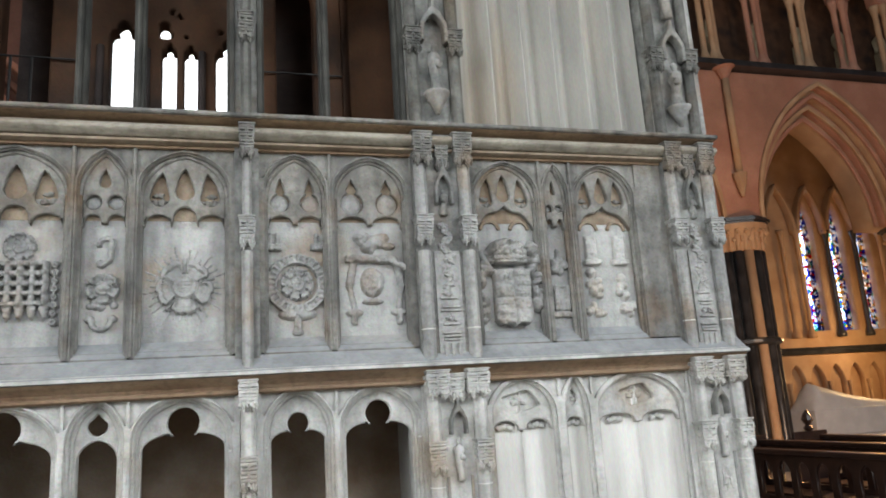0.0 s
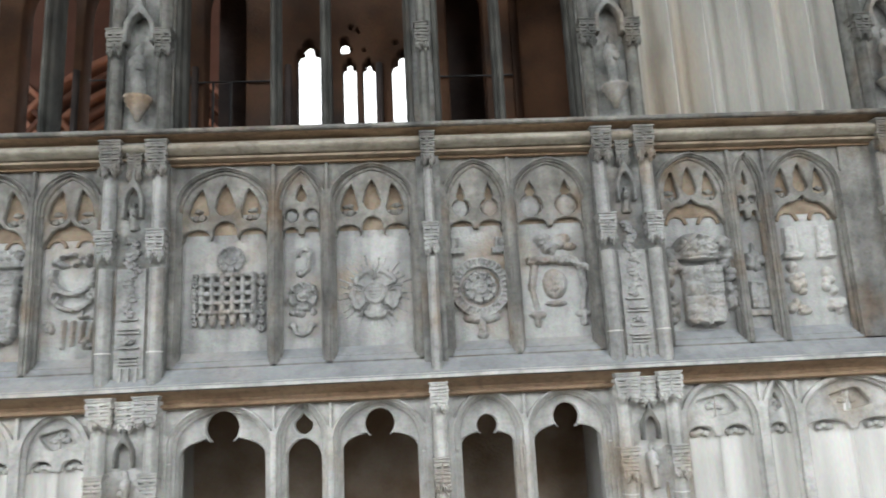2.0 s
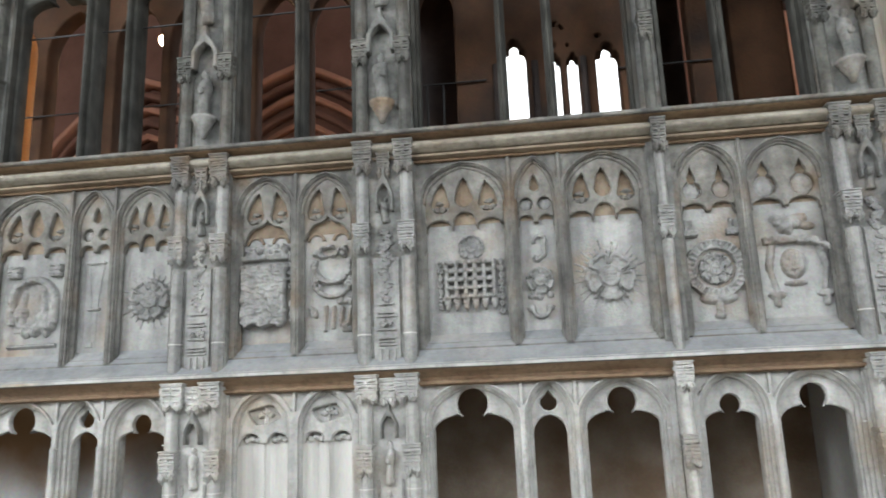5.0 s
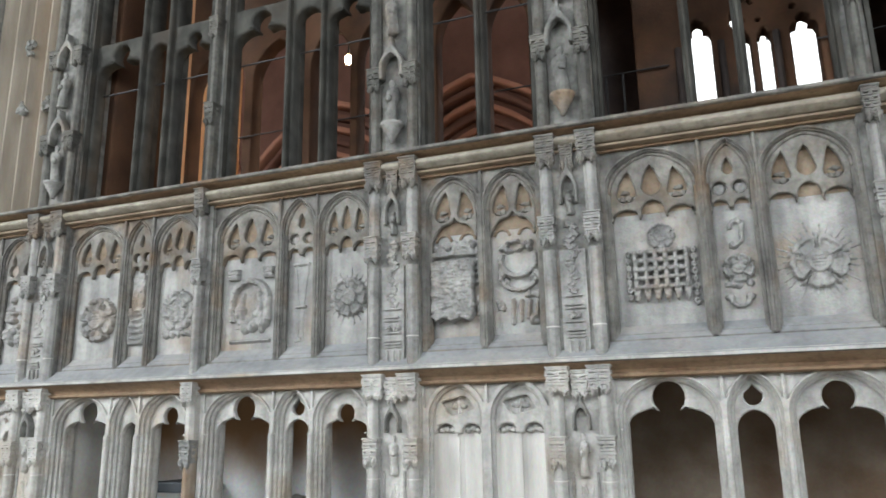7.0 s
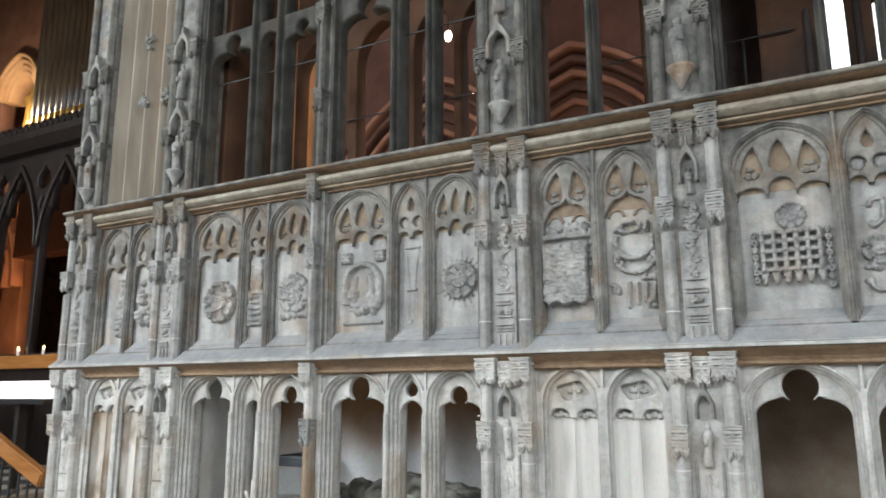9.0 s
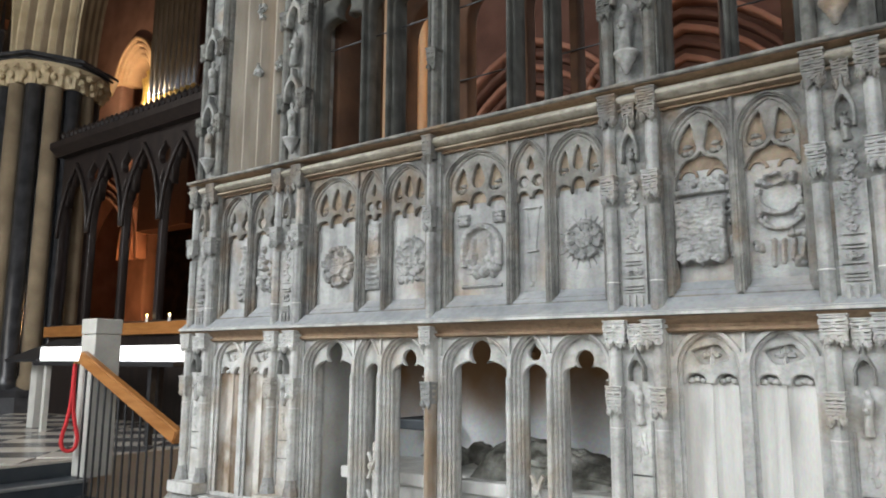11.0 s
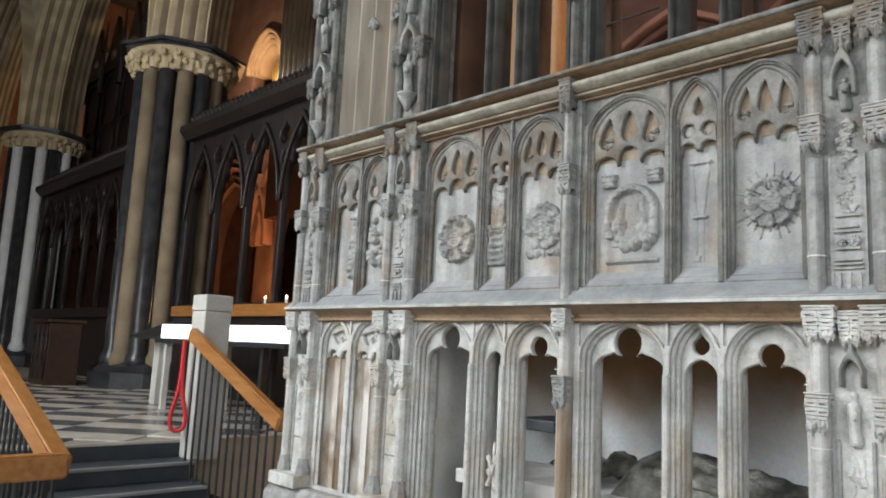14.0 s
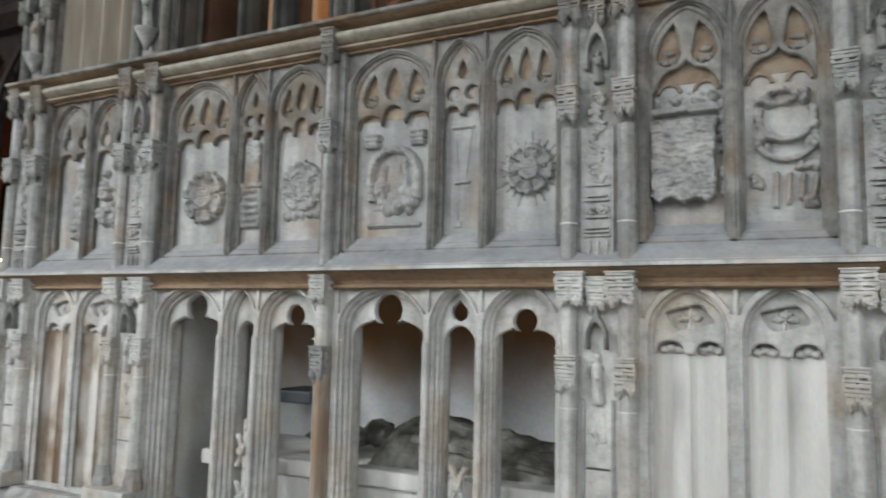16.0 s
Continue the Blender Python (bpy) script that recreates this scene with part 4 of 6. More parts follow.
# --- lower stage ---
def lower_open(x0, x1, mulls, low):
    ls = lights(x0, x1, mulls, 0.045, 0.045)
    outer = rect(x0 - 0.02, x1 + 0.02, 0.60, 1.765)
    front, second, third, inner = [outer], [outer], [outer], [outer]
    blind = low > 1.01
    for k, ((a, b), (lo, hi)) in enumerate(zip(ls, cells(x0, x1, mulls))):
        narrow = k == 1 and len(ls) == 3
        front.append(tudor_hole(a - 0.031, b + 0.031, 0.64, 1.53, 1.708))
        front += spandrels(a - 0.031, b + 0.031, lo, hi, 1.53, 1.708, 1.752, 0.012, 0.045)
        second.append(tudor_hole(a - 0.018, b + 0.018, 0.64, 1.53, 1.694))
        third.append(tudor_hole(a - 0.006, b + 0.006, 0.64, 1.525, 1.680))
        if narrow:
            inner.append([(a, 0.64), (b, 0.64)] + pointed(a, b, 1.46, 1.545, 7))
            if not blind:
                inner.append(drop_hole((a + b) / 2, 1.602, 0.078, 0.082))
        else:
            inner.append(cusped_hole(a, b, 0.64, 1.485, 0.195 * (b - a)))
    p = plate("arcade_face", front, 0.026, 0.044, 0.006, STONEL, CH)
    plate("second_order", second, 0.044, 0.068, 0.011, STONEL, p)
    plate("third_order", third, 0.068, 0.094, 0.012, STONEL, p)
    plate("cusped_tracery", inner, 0.094, 0.132, 0.007, STONEL, p)
    plate("rear_order", [outer] + [tudor_hole(a - 0.004, b + 0.004, 0.64, 1.52, 1.69) for a, b in ls], 0.132, 0.19, 0.010, STONEL, p)
    for (a, b), (c, d) in zip(ls, ls[1:]):
        m = (b + c) / 2
        part("mullion_roll", prism(bmesh.new(), [(m + 0.016 * math.cos(t * math.pi / 4), 0.028 + 0.016 * math.sin(t * math.pi / 4)) for t in range(8)], 0.62, 1.475), STONEL, p)
    bm = bmesh.new()
    for e, f in zip([x0] + [q[1] for q in ls], [q[0] for q in ls] + [x1]):
        box(bm, e + 0.028, f - 0.028, 0.0285, 0.04, 1.468, 1.474)
    part("mortar_joint", bm, STONE2, p, "pale mortar joint")
    for k, (a, b) in enumerate(ls):
        if k == 1 and len(ls) == 3:
            c = (a + b) / 2
            for q in (0.0, 0.22):
                bm = lump(bmesh.new(), (c, 0.104, low - 0.10 - q), (0.026, 0.022, 0.032), 0.4, 3)
                for s in (-1, 1):
                    pts = arc(c + s * 0.125, low - 0.10 - q, 0.115, 40, -40, 8) if s < 0 else arc(c + s * 0.125, low - 0.10 - q, 0.115, 140, 220, 8)
                    for (xa, za), (xb, zb) in zip(pts, pts[1:]):
                        rod(bm, (xa, 0.11, za), (xb, 0.11, zb), 0.014, 6)
                part("saltire_tracery", bm, STONEL, p)
    return p


def lower_blind(x0, x1, mulls, panel=None):
    ls = lights(x0, x1, mulls, 0.03, 0.022)
    outer = rect(x0 - 0.02, x1 + 0.02, 0.60, 1.765)
    front, second = [outer], [outer]
    for (a, b), (lo, hi) in zip(ls, cells(x0, x1, mulls)):
        front.append(tudor_hole(a, b, 0.64, 1.53, 1.700))
        front += spandrels(a, b, lo, hi, 1.53, 1.700, 1.745, 0.022, 0.05)
        second.append(tudor_hole(a + 0.014, b - 0.014, 0.64, 1.525, 1.684))
    p = plate("arcade_face", front, 0.028, 0.046, 0.004, STONEL, CH)
    plate("second_order", second, 0.046, 0.075, 0.012, STONEL, p)
    for a, b in ls:
        n = 1 if b - a < 0.2 else 2
        w = (b - a) / n
        head = [[(a - 0.006, 1.69), (a - 0.006, 1.455)]]
        for k in range(n):
            l, r = a + k * w + 0.020, a + (k + 1) * w - 0.020
            head[0] += lobe(l, r, 1.462, min(0.046, w * 0.36))
        head[0] += [(b + 0.006, 1.455), (b + 0.006, 1.69)]
        c, q = (a + b) / 2, min(0.078, 0.25 * (b - a))
        head.append([(c + q * (1.15 * math.cos(u) + 0.14 * math.cos(3 * u + math.pi / 2)), 1.592 + 0.62 * q * (math.sin(u) - 0.14 * math.sin(3 * u + math.pi / 2))) for u in [i * math.pi / 14 for i in range(28)]] if n == 2 else drop_hole(c, 1.585, w * 0.42, 0.09))
        plate("blind_tracery", head, 0.070, 0.104, 0.009, STONEL, p)
        part("head_back", box(bmesh.new(), a - 0.004, b + 0.004, 0.1045, 0.13, 1.525, 1.705), STONEL, p)
        bm = lump(bmesh.new(), (c, 0.104, 1.606), (0.024, 0.012, 0.016), 0.5, a, 3)
        for s in (-1, 1):
            lump(bm, (c + s * 0.022, 0.104, 1.590), (0.020, 0.012, 0.014), 0.5, a + s, 3)
        part("leaf_boss", bm, STONEL, p, smooth=True)
        for k in range(n):
            bm = bmesh.new()
            for s in (-1, 0, 1):
                lump(bm, (a + (k + 0.5) * w + s * 0.026, 0.108, 1.476 + 0.008 * (s == 0)), (0.019, 0.012, 0.014), 0.4, a + s + k, 2)
            part("leaf_tuft", bm, STONEL, p, smooth=True)
        bm = bmesh.new()
        pts = [(a - 0.02, 0.22)]
        for k in range(n):
            l = a + k * w
            pts += [(l + w * (0.5 + 0.5 * math.sin(math.pi * (i / 8 - 0.5))), 0.088 + 0.034 * math.sin(math.pi * i / 8)) for i in range(9)]
        pts += [(b + 0.02, 0.22)]
        prism(bm, pts, 0.62, 1.72)
        bmesh.ops.recalc_face_normals(bm, faces=bm.faces)
        part("hollow_panel", bm, panel or STONE2, p, "patchy brown and white stained panel" if panel else "pale clean limestone hollow panel")
    return p


for key, (x0, x1, mulls, is_open) in BAYS.items():
    lower_open(x0, x1, mulls, 1.03 if key == "a" else 1.0) if is_open else lower_blind(x0, x1, mulls, PATCHY if key == "west" else None)


# --- frieze stage ---
def foil(xc, zc, r, tip):
    """A roundel with two small cusps and a dagger above it."""
    return arc(xc, zc, r, -236, 56, 16) + [(xc + 0.30 * r, zc + 1.02 * r), (xc + 0.50 * r, zc + 1.22 * r), (xc + 0.30 * r, (zc + r + tip) / 2), (xc, tip), (xc - 0.30 * r, (zc + r + tip) / 2), (xc - 0.50 * r, zc + 1.22 * r), (xc - 0.30 * r, zc + 1.02 * r)]


def mouchette(xc, zc, r, lean, tip):
    """A swelling drop whose tip leans to one side."""
    return arc(xc, zc, r, -205, 25, 14) + [(xc + 0.66 * r + 0.25 * lean, zc + 0.45 * tip), (xc + 0.34 * r + 0.7 * lean, zc + 0.80 * tip), (xc + lean, zc + tip), (xc - 0.36 * r + 0.75 * lean, zc + 0.82 * tip), (xc - 0.74 * r + 0.3 * lean, zc + 0.50 * tip)]


HEAD_S, HEAD_A = 2.592, 2.742


def head_tracery(a, b, style):
    """The sunk head of one frieze light: roundels, drops and a cusped lower edge."""
    xc, w = (a + b) / 2, b - a
    top = [(b, 2.425)] + tudor(a, b, HEAD_S, HEAD_A) + [(a, 2.425)]
    if style == "three":
        low = [(a + 0.004, 2.425)] + lobe(a + 0.008, xc - 0.165 * w, 2.432, 0.052) + [(xc - 0.150 * w, 2.440)] + lobe(xc - 0.142 * w, xc + 0.142 * w, 2.448, 0.072) + [(xc + 0.150 * w, 2.440)] + lobe(xc + 0.165 * w, b - 0.008, 2.432, 0.052) + [(b - 0.004, 2.425)]
    elif style in ("pair", "drop"):
        g = [(a + 0.006 + (xc - a - 0.006) * i / 12, 2.428 + 0.085 * math.sin(math.pi / 2 * min(1.0, i / 7)) ** 0.8 + (0.035 * ((i - 7) / 5) ** 2 if i > 7 else 0.0)) for i in range(13)]
        low = g + [(a + b - x, z) for x, z in g[-2::-1]]
    else:
        low = [(a + 0.004, 2.425)] + lobe(a + 0.008, xc - 0.012, 2.442, 0.040) + [(xc, 2.446)] + lobe(xc + 0.012, b - 0.008, 2.442, 0.040) + [(b - 0.004, 2.425)]
    loops = [top + low]
    if style in ("three", "drop"):
        d = 0.012 if style == "drop" else 0.0
        m = mouchette(xc - w * 0.305, 2.562 + d, w * 0.118, w * 0.03, 0.112)
        loops += [m, [(2 * xc - x, z) for x, z in m][::-1]]
        loops.append(mouchette(xc, 2.590 + d, w * 0.115, 0.0, 0.105))
    elif style == "two":
        for s in (-1, 1):
            loops.append(foil(xc + s * w * 0.265, 2.545, w * 0.170, 2.665))
    elif style == "pair":
        m = mouchette(xc - w * 0.250, 2.572, w * 0.180, w * 0.07, 0.120)
        loops += [m, [(2 * xc - x, z) for x, z in m][::-1]]
    else:
        for s in (-1, 1):
            loops.append(circle(xc + s * w * 0.245, 2.535, w * 0.185))
        loops.append(mouchette(xc, 2.622, w * 0.13, 0.0, 0.060))
    return loops


def frieze(x0, x1, mulls, styles, right=None):
    far = x1 if right is None else right
    ls = lights(x0, far, mulls, 0.026, 0.018)
    outer = rect(x0 - 0.02, x1 + 0.02, 1.86, 2.80)
    face, back = [outer], [outer]
    for (a, b), (lo, hi) in zip(ls, cells(x0, far, mulls)):
        face.append(tudor_hole(a, b, 1.8625, HEAD_S + 0.008, HEAD_A + 0.018))
        face += spandrels(a, b, lo, hi, HEAD_S + 0.008, HEAD_A + 0.018, 2.778, 0.012, 0.045)
        back.append(tudor_hole(a + 0.007, b - 0.007, 1.8635, HEAD_S + 0.006, HEAD_A + 0.010))
    # dark face over pale panel backs: the relief's shading is in the materials
    p = plate("frieze_face", face, 0.038, 0.050, 0.005, SHADEDGRIME, CH)
    plate("second_order", back, 0.050, 0.064, 0.006, SHADEDGRIME, p)
    part("panel_back", box(bmesh.new(), x0 - 0.02, x1 + 0.02, 0.108, 0.16, 1.92, 2.775), LITPANEL, p)
    for (a, b), st in zip(ls, styles):
        order = [tudor_hole(a - 0.012, b + 0.012, 1.875, HEAD_S, HEAD_A + 0.030), tudor_hole(a + 0.017, b - 0.017, 1.890, HEAD_S, HEAD_A)]
        plate("inner_order", order, 0.064, 0.1075, 0.016, SHADEDGRIME, p)
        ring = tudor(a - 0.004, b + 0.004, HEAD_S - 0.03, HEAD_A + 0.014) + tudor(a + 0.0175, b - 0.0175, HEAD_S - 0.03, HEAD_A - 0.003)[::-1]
        plate("head_hollow", [ring], 0.0625, 0.085, 0.009, HEADSTONE, p, "brown-stained hollow of the arch head, with its shade in the colour")
        # brown boxes darken the recesses: stain and recess shade in one colour
        part("shaded_stained_head", box(bmesh.new(), a + 0.004, b - 0.004, 0.1055, 0.109, 2.555, 2.745), STAIN, p, "brown-stained recess behind the tracery, with its shade in the colour")
        part("shaded_stained_recess", box(bmesh.new(), a + 0.018, b - 0.018, 0.1055, 0.109, 2.462, 2.530), STAIN, p)
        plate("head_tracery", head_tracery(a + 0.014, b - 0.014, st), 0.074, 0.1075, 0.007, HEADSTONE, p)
        w, c = b - a, (a + b) / 2
        seats = {"three": ((-0.30, 2.55), (0.30, 2.55)), "drop": ((-0.30, 2.56), (0.30, 2.56)), "pair": ((-0.24, 2.56), (0.24, 2.56)), "two": ((-0.26, 2.545), (0.26, 2.545)), "small": ((-0.235, 2.54), (0.235, 2.54))}[st]
        for k, (u, z) in enumerate(seats):
            bm, lx = bmesh.new(), c + u * w
            if st in ("two", "small"):
                lump(bm, (lx, 0.107, z), (0.158 * w, 0.010, 0.158 * w), 0.06, k + a, 3)
            else:
                lump(bm, (lx, 0.108, z + 0.024), (0.024, 0.014, 0.012), 0.6, k + a, 3)
                lump(bm, (lx - 0.014, 0.108, z - 0.010), (0.018, 0.014, 0.015), 0.6, k + a + 3, 3)
                lump(bm, (lx + 0.016, 0.108, z - 0.008), (0.018, 0.014, 0.017), 0.6, k + a + 5, 3)
            part("leaf_boss", bm, STONE if st in ("two", "small") else HEADSTONE, p, smooth=True)
        if st in ("pair", "drop"):
            for s in (-1, 1):
                q = c + s * 0.235 * w
                plate("inner_cusp", [arc(q, 2.425, 0.17 * w, 5, 175, 12) + arc(q, 2.425, 0.12 * w, 175, 5, 12)], 0.096, 0.1085, 0.003, STAIN, p)
    for m in mulls:
        part("mullion", prism(bmesh.new(), [(m - 0.009, 0.039), (m - 0.005, 0.032), (m + 0.005, 0.032), (m + 0.009, 0.039)], 1.872, 2.772), SHADEDGRIME, p)
    return p


FR = {
    "west": frieze(*BAYS["west"][:3], ("two", "two")), "a": frieze(*BAYS["a"][:3], ("three", "small", "three")), "b": frieze(*BAYS["b"][:3], ("three", "small", "three")),
    "c": frieze(*BAYS["c"][:3], ("pair", "pair")), "d": frieze(*BAYS["d"][:3], ("three", "small", "three")), "e": frieze(*BAYS["e"][:3], ("two", "two")),
    "f": frieze(*BAYS["f"][:3], ("drop", "small", "drop"), 3.42),
}
YB = 0.106


# --- carved reliefs ---
def dome(x, z, cx, cz, rx, rz, p=0.5):
    q = 1 - ((x - cx) / rx) ** 2 - ((z - cz) / rz) ** 2
    return q ** p if q > 0 else 0.0


def bar(x, z, ax, az, bx, bz, r):
    dx, dz = bx - ax, bz - az
    t = max(0.0, min(1.0, ((x - ax) * dx + (z - az) * dz) / (dx * dx + dz * dz)))
    q = 1 - ((x - ax - t * dx) ** 2 + (z - az - t * dz) ** 2) / (r * r)
    return q ** 0.5 if q > 0 else 0.0


def worn(x, z, s=1.0):
    return 0.5 + s * (noise.noise((x * 28, z * 28, 1.5)) + 0.6 * noise.noise((x * 70, z * 70, 4.0)))


def relief(key, name, x0, x1, z0, z1, f, step=0.0055, material=STONE, label="", wear=0.35):
    """Low carving on a panel: a sheet raised by f(x, z) metres towards the viewer, worn by fine noise, open where f is nought."""
    nx, nz = int((x1 - x0) / step) + 1, int((z1 - z0) / step) + 1
    bm = bmesh.new()
    grid = []
    for i in range(nx):
        col = []
        for k in range(nz):
            x, z = x0 + i * step, z0 + k * step
            h = f(x, z)
            if h > 0:
                h = max(0.002, h * (1 - wear + wear * 1.6 * worn(x, z, 0.7)))
            col.append((bm.verts.new((x, YB + 0.003 - h if h > 0 else YB + 0.004, z)), h))
        grid.append(col)
    for i in range(nx - 1):
        for k in range(nz - 1):
            q = (grid[i][k], grid[i + 1][k], grid[i + 1][k + 1], grid[i][k + 1])
            if max(h for _, h in q) > 0:
                bm.faces.new([v for v, _ in q])
    bmesh.ops.delete(bm, geom=[v for v in bm.verts if not v.link_faces], context="VERTS")
    return part(name, bm, material, FR[key], label, smooth=True)


def rose(x, z, cx, cz, r, n=5, spin=0.0, rays=0, H=0.034):
    """The height of a heraldic rose: dished petals with rolled lips, barbs between them and a flat lined centre, with or without rays."""
    dx, dz = x - cx, z - cz
    d, a = math.hypot(dx, dz) / r, math.atan2(dz, dx) + spin
    h = 0.0
    c = abs(math.cos(n * a / 2))
    edge = 0.74 + 0.26 * min(1.0, 1.5 * c) ** 0.55 - (0.05 if c > 0.985 else 0.0)
    if d < edge:
        u = d / edge
        h = H * (0.34 + 0.30 * u * u)
        if u > 0.80:
            h = H * (0.95 - 6.0 * (u - 0.90) ** 2)
        if c < 0.26 and d > 0.34:
            h = H * (0.10 if c > 0.10 else 0.62)
        elif 0.26 <= c < 0.46 and d > 0.5:
            h = H * 0.98
    elif c < 0.14 and d < 1.06:
        h = H * 0.5
    if d < 0.42:
        h = H * (0.60 + 0.30 * (d / 0.42) ** 2 + 0.12 * abs(math.cos(n * a / 2)))
    if d < 0.24:
        h = H * (0.92 if abs(math.sin(dz / r * 26)) > 0.35 else 0.70)
    if rays and d >= edge and d < 1.62:
        k = (a * rays / (2 * math.pi)) % 1.0
        far = 1.34 + 0.20 * math.sin(math.floor(a * rays / (2 * math.pi)) * 2.4)
        if abs(k - 0.5) < 0.15 - 0.09 * (d - 0.9) and d < far:
            h = max(h, 0.006)
    return h


def chain(x, z, cx, zt, n, s=0.034, r=0.016):
    h = 0.0
    for k in range(n):
        d = math.hypot((x - cx) * (1.0 if k % 2 else 1.35), z - zt + k * s)
        if d < r:
            h = max(h, 0.026 if d > r * 0.35 else 0.010)
    return h


def scatter(seed, cx, cz, w, h, n, s):
    rng = random.Random(seed)
    items = [(cx + rng.uniform(-w, w) / 2, cz + rng.uniform(-h, h) / 2, s * rng.uniform(0.6, 1.5), s * rng.uniform(0.6, 1.5), rng.uniform(0.6, 1.2)) for _ in range(n)]

    def f(x, z):
        return max([0.0] + [k * dome(x, z, a, b, p, q) for a, b, p, q, k in items if abs(x - a) < p and abs(z - b) < q])
    return f


def crown(x, z, cx, cz, w):
    u = (x - cx) / (w / 2)
    if abs(u) > 1:
        return 0.0
    zz = z - cz + 0.012 * (1 - u * u)
    bow = (1 - 0.75 * u * u) ** 0.5
    h = 0.0
    if 0 < zz < 0.028:
        h = 0.045 * bow if 0.006 < zz < 0.022 else 0.055 * bow
    top = 0.028 + 0.055 * abs(math.cos(u * 7.5)) ** 0.7 * (1 - 0.35 * u * u)
    if 0.028 <= zz < top:
        h = 0.042 * bow
    return h


# bay d: portcullis with chains under a rose; crook and small rose; rose in rays
def portcullis(cx, cz, w, hh, nx, nz, t):
    def f(x, z):
        h = 0.0
        ux, uz = (x - cx + w / 2) / w * (nx - 1), (z - cz + hh / 2) / hh * (nz - 1)
        if -0.25 < ux < nx - 0.75 and -0.3 < uz < nz - 0.7:
            if abs(ux - round(ux)) * w / (nx - 1) < t:
                h = 0.046
            if abs(uz - round(uz)) * hh / (nz - 1) < t:
                h = max(h, 0.042)
            if abs(ux - round(ux)) < 0.16 and abs(uz - round(uz)) < 0.2:
                h = max(h, 0.054)
        for k in range(nx):
            px = cx - w / 2 + w * k / (nx - 1)
            dz = cz - hh / 2 - z
            if 0 <= dz < 0.075 and abs(x - px) < 0.017 * (1 - dz / 0.075) + 0.004 * (dz < 0.06):
                h = max(h, 0.032)
        return h
    return f


gate = portcullis(0.535, 2.19, 0.225, 0.165, 6, 5, 0.0095)
relief("d", "portcullis_relief", 0.365, 0.71, 2.0, 2.30, lambda x, z: max(gate(x, z), chain(x, z, 0.39, 2.268, 7), chain(x, z, 0.682, 2.268, 8)), 0.0042, wear=0.2)
relief("d", "rose_relief", 0.47, 0.62, 2.27, 2.42, lambda x, z: rose(x, z, 0.545, 2.345, 0.062, 8, 0.0, 0, 0.026), 0.004)
sc1 = scatter(4, 0.862, 2.092, 0.11, 0.008, 9, 0.013)


def crook(x, z):
    d = math.hypot(x - 0.872, (z - 2.355) * 0.9)
    h = 0.022 if 0.016 < d < 0.034 and z > 2.345 else 0.0
    h = max(h, 0.024 * bar(x, z, 0.897, 2.355, 0.892, 2.29, 0.011), 0.024 * bar(x, z, 0.892, 2.29, 0.858, 2.262, 0.010), 0.022 * dome(x, z, 0.85, 2.272, 0.014, 0.018))
    h = max(h, 0.022 * sc1(x, z), rose(x, z, 0.866, 2.165, 0.066, 5, 0.3))
    d = math.hypot(x - 0.862, z - 2.03)
    return max(h, 0.022 if 0.028 < d < 0.046 and z < 2.035 else 0.0, 0.024 * dome(x, z, 0.818, 2.035, 0.02, 0.016), 0.024 * dome(x, z, 0.905, 2.035, 0.02, 0.016))


relief("d", "badge_relief", 0.79, 0.94, 1.965, 2.41, crook, 0.0045)
relief("d", "sunburst_rose_relief", 1.015, 1.36, 1.99, 2.36, lambda x, z: rose(x, z, 1.190, 2.168, 0.118, 5, 0.31, 34, 0.034), 0.0042, wear=0.1)


# bay e: garter round a rose, and a hanging fleece under a scroll
def garter(x, z):
    d = math.hypot(x - 1.668, z - 2.172)
    h = 0.0
    if d < 0.138:
        h = rose(x, z, 1.668, 2.172, 0.075, 8, 0.2)
        if d > 0.092:
            a = math.atan2(z - 2.172, x - 1.668)
            h = 0.030 if d < 0.101 or d > 0.129 else 0.018 + 0.010 * (math.sin(a * 31) > 0.1)
    for s in (-1, 1):
        px = 1.668 + s * 0.103
        if abs(x - px) < 0.038 and 2.325 < z < 2.355:
            h = max(h, 0.036)
        if abs(x - px) < 0.022 and 2.355 <= z < 2.405:
            h = max(h, 0.030 if abs(x - px) > 0.009 else 0.012)
    h = max(h, 0.030 * dome(x, z, 1.668, 2.035, 0.085, 0.03))
    h = max(h, 0.022 if abs(x - 1.668) < 0.016 and 1.965 < z < 2.03 else 0.0, 0.024 * dome(x, z, 1.668, 1.955, 0.026, 0.016))
    return h


relief("e", "garter_relief", 1.525, 1.81, 1.93, 2.415, garter, 0.0042)
sc2 = scatter(8, 2.03, 2.365, 0.17, 0.05, 14, 0.026)


def fleece(x, z):
    u = (x - 2.03) / 0.14
    h = 0.7 * 0.042 * sc2(x, z)
    if abs(u) < 1 and abs(z - 2.285 + 0.05 * max(0.0, u) ** 3) < 0.017:
        h = max(h, 0.040)
    b = dome(x, z, 2.012, 2.175, 0.056, 0.070)
    if b:
        h = max(h, 0.040 * b * (0.8 + 0.2 * abs(math.cos((x - 2.012) * 190))))
    h = max(h, 0.030 * dome(x, z, 2.012, 2.085, 0.05, 0.014))
    for s in (-1, 1):
        h = max(h, 0.018 * bar(x, z, 2.03 + s * 0.10, 2.28, 2.03 + s * 0.125, 2.16, 0.018), 0.014 * bar(x, z, 2.03 + s * 0.125, 2.16, 2.03 + s * 0.105, 2.06, 0.013))
        h = max(h, 0.028 * dome(x, z, 2.03 + s * 0.105, 2.035, 0.040, 0.018), 0.024 * bar(x, z, 2.03 + s * 0.105, 2.03, 2.03 + s * 0.105, 1.992, 0.016))
    return h


relief("e", "fleece_relief", 1.865, 2.185, 1.98, 2.41, fleece, 0.0045)
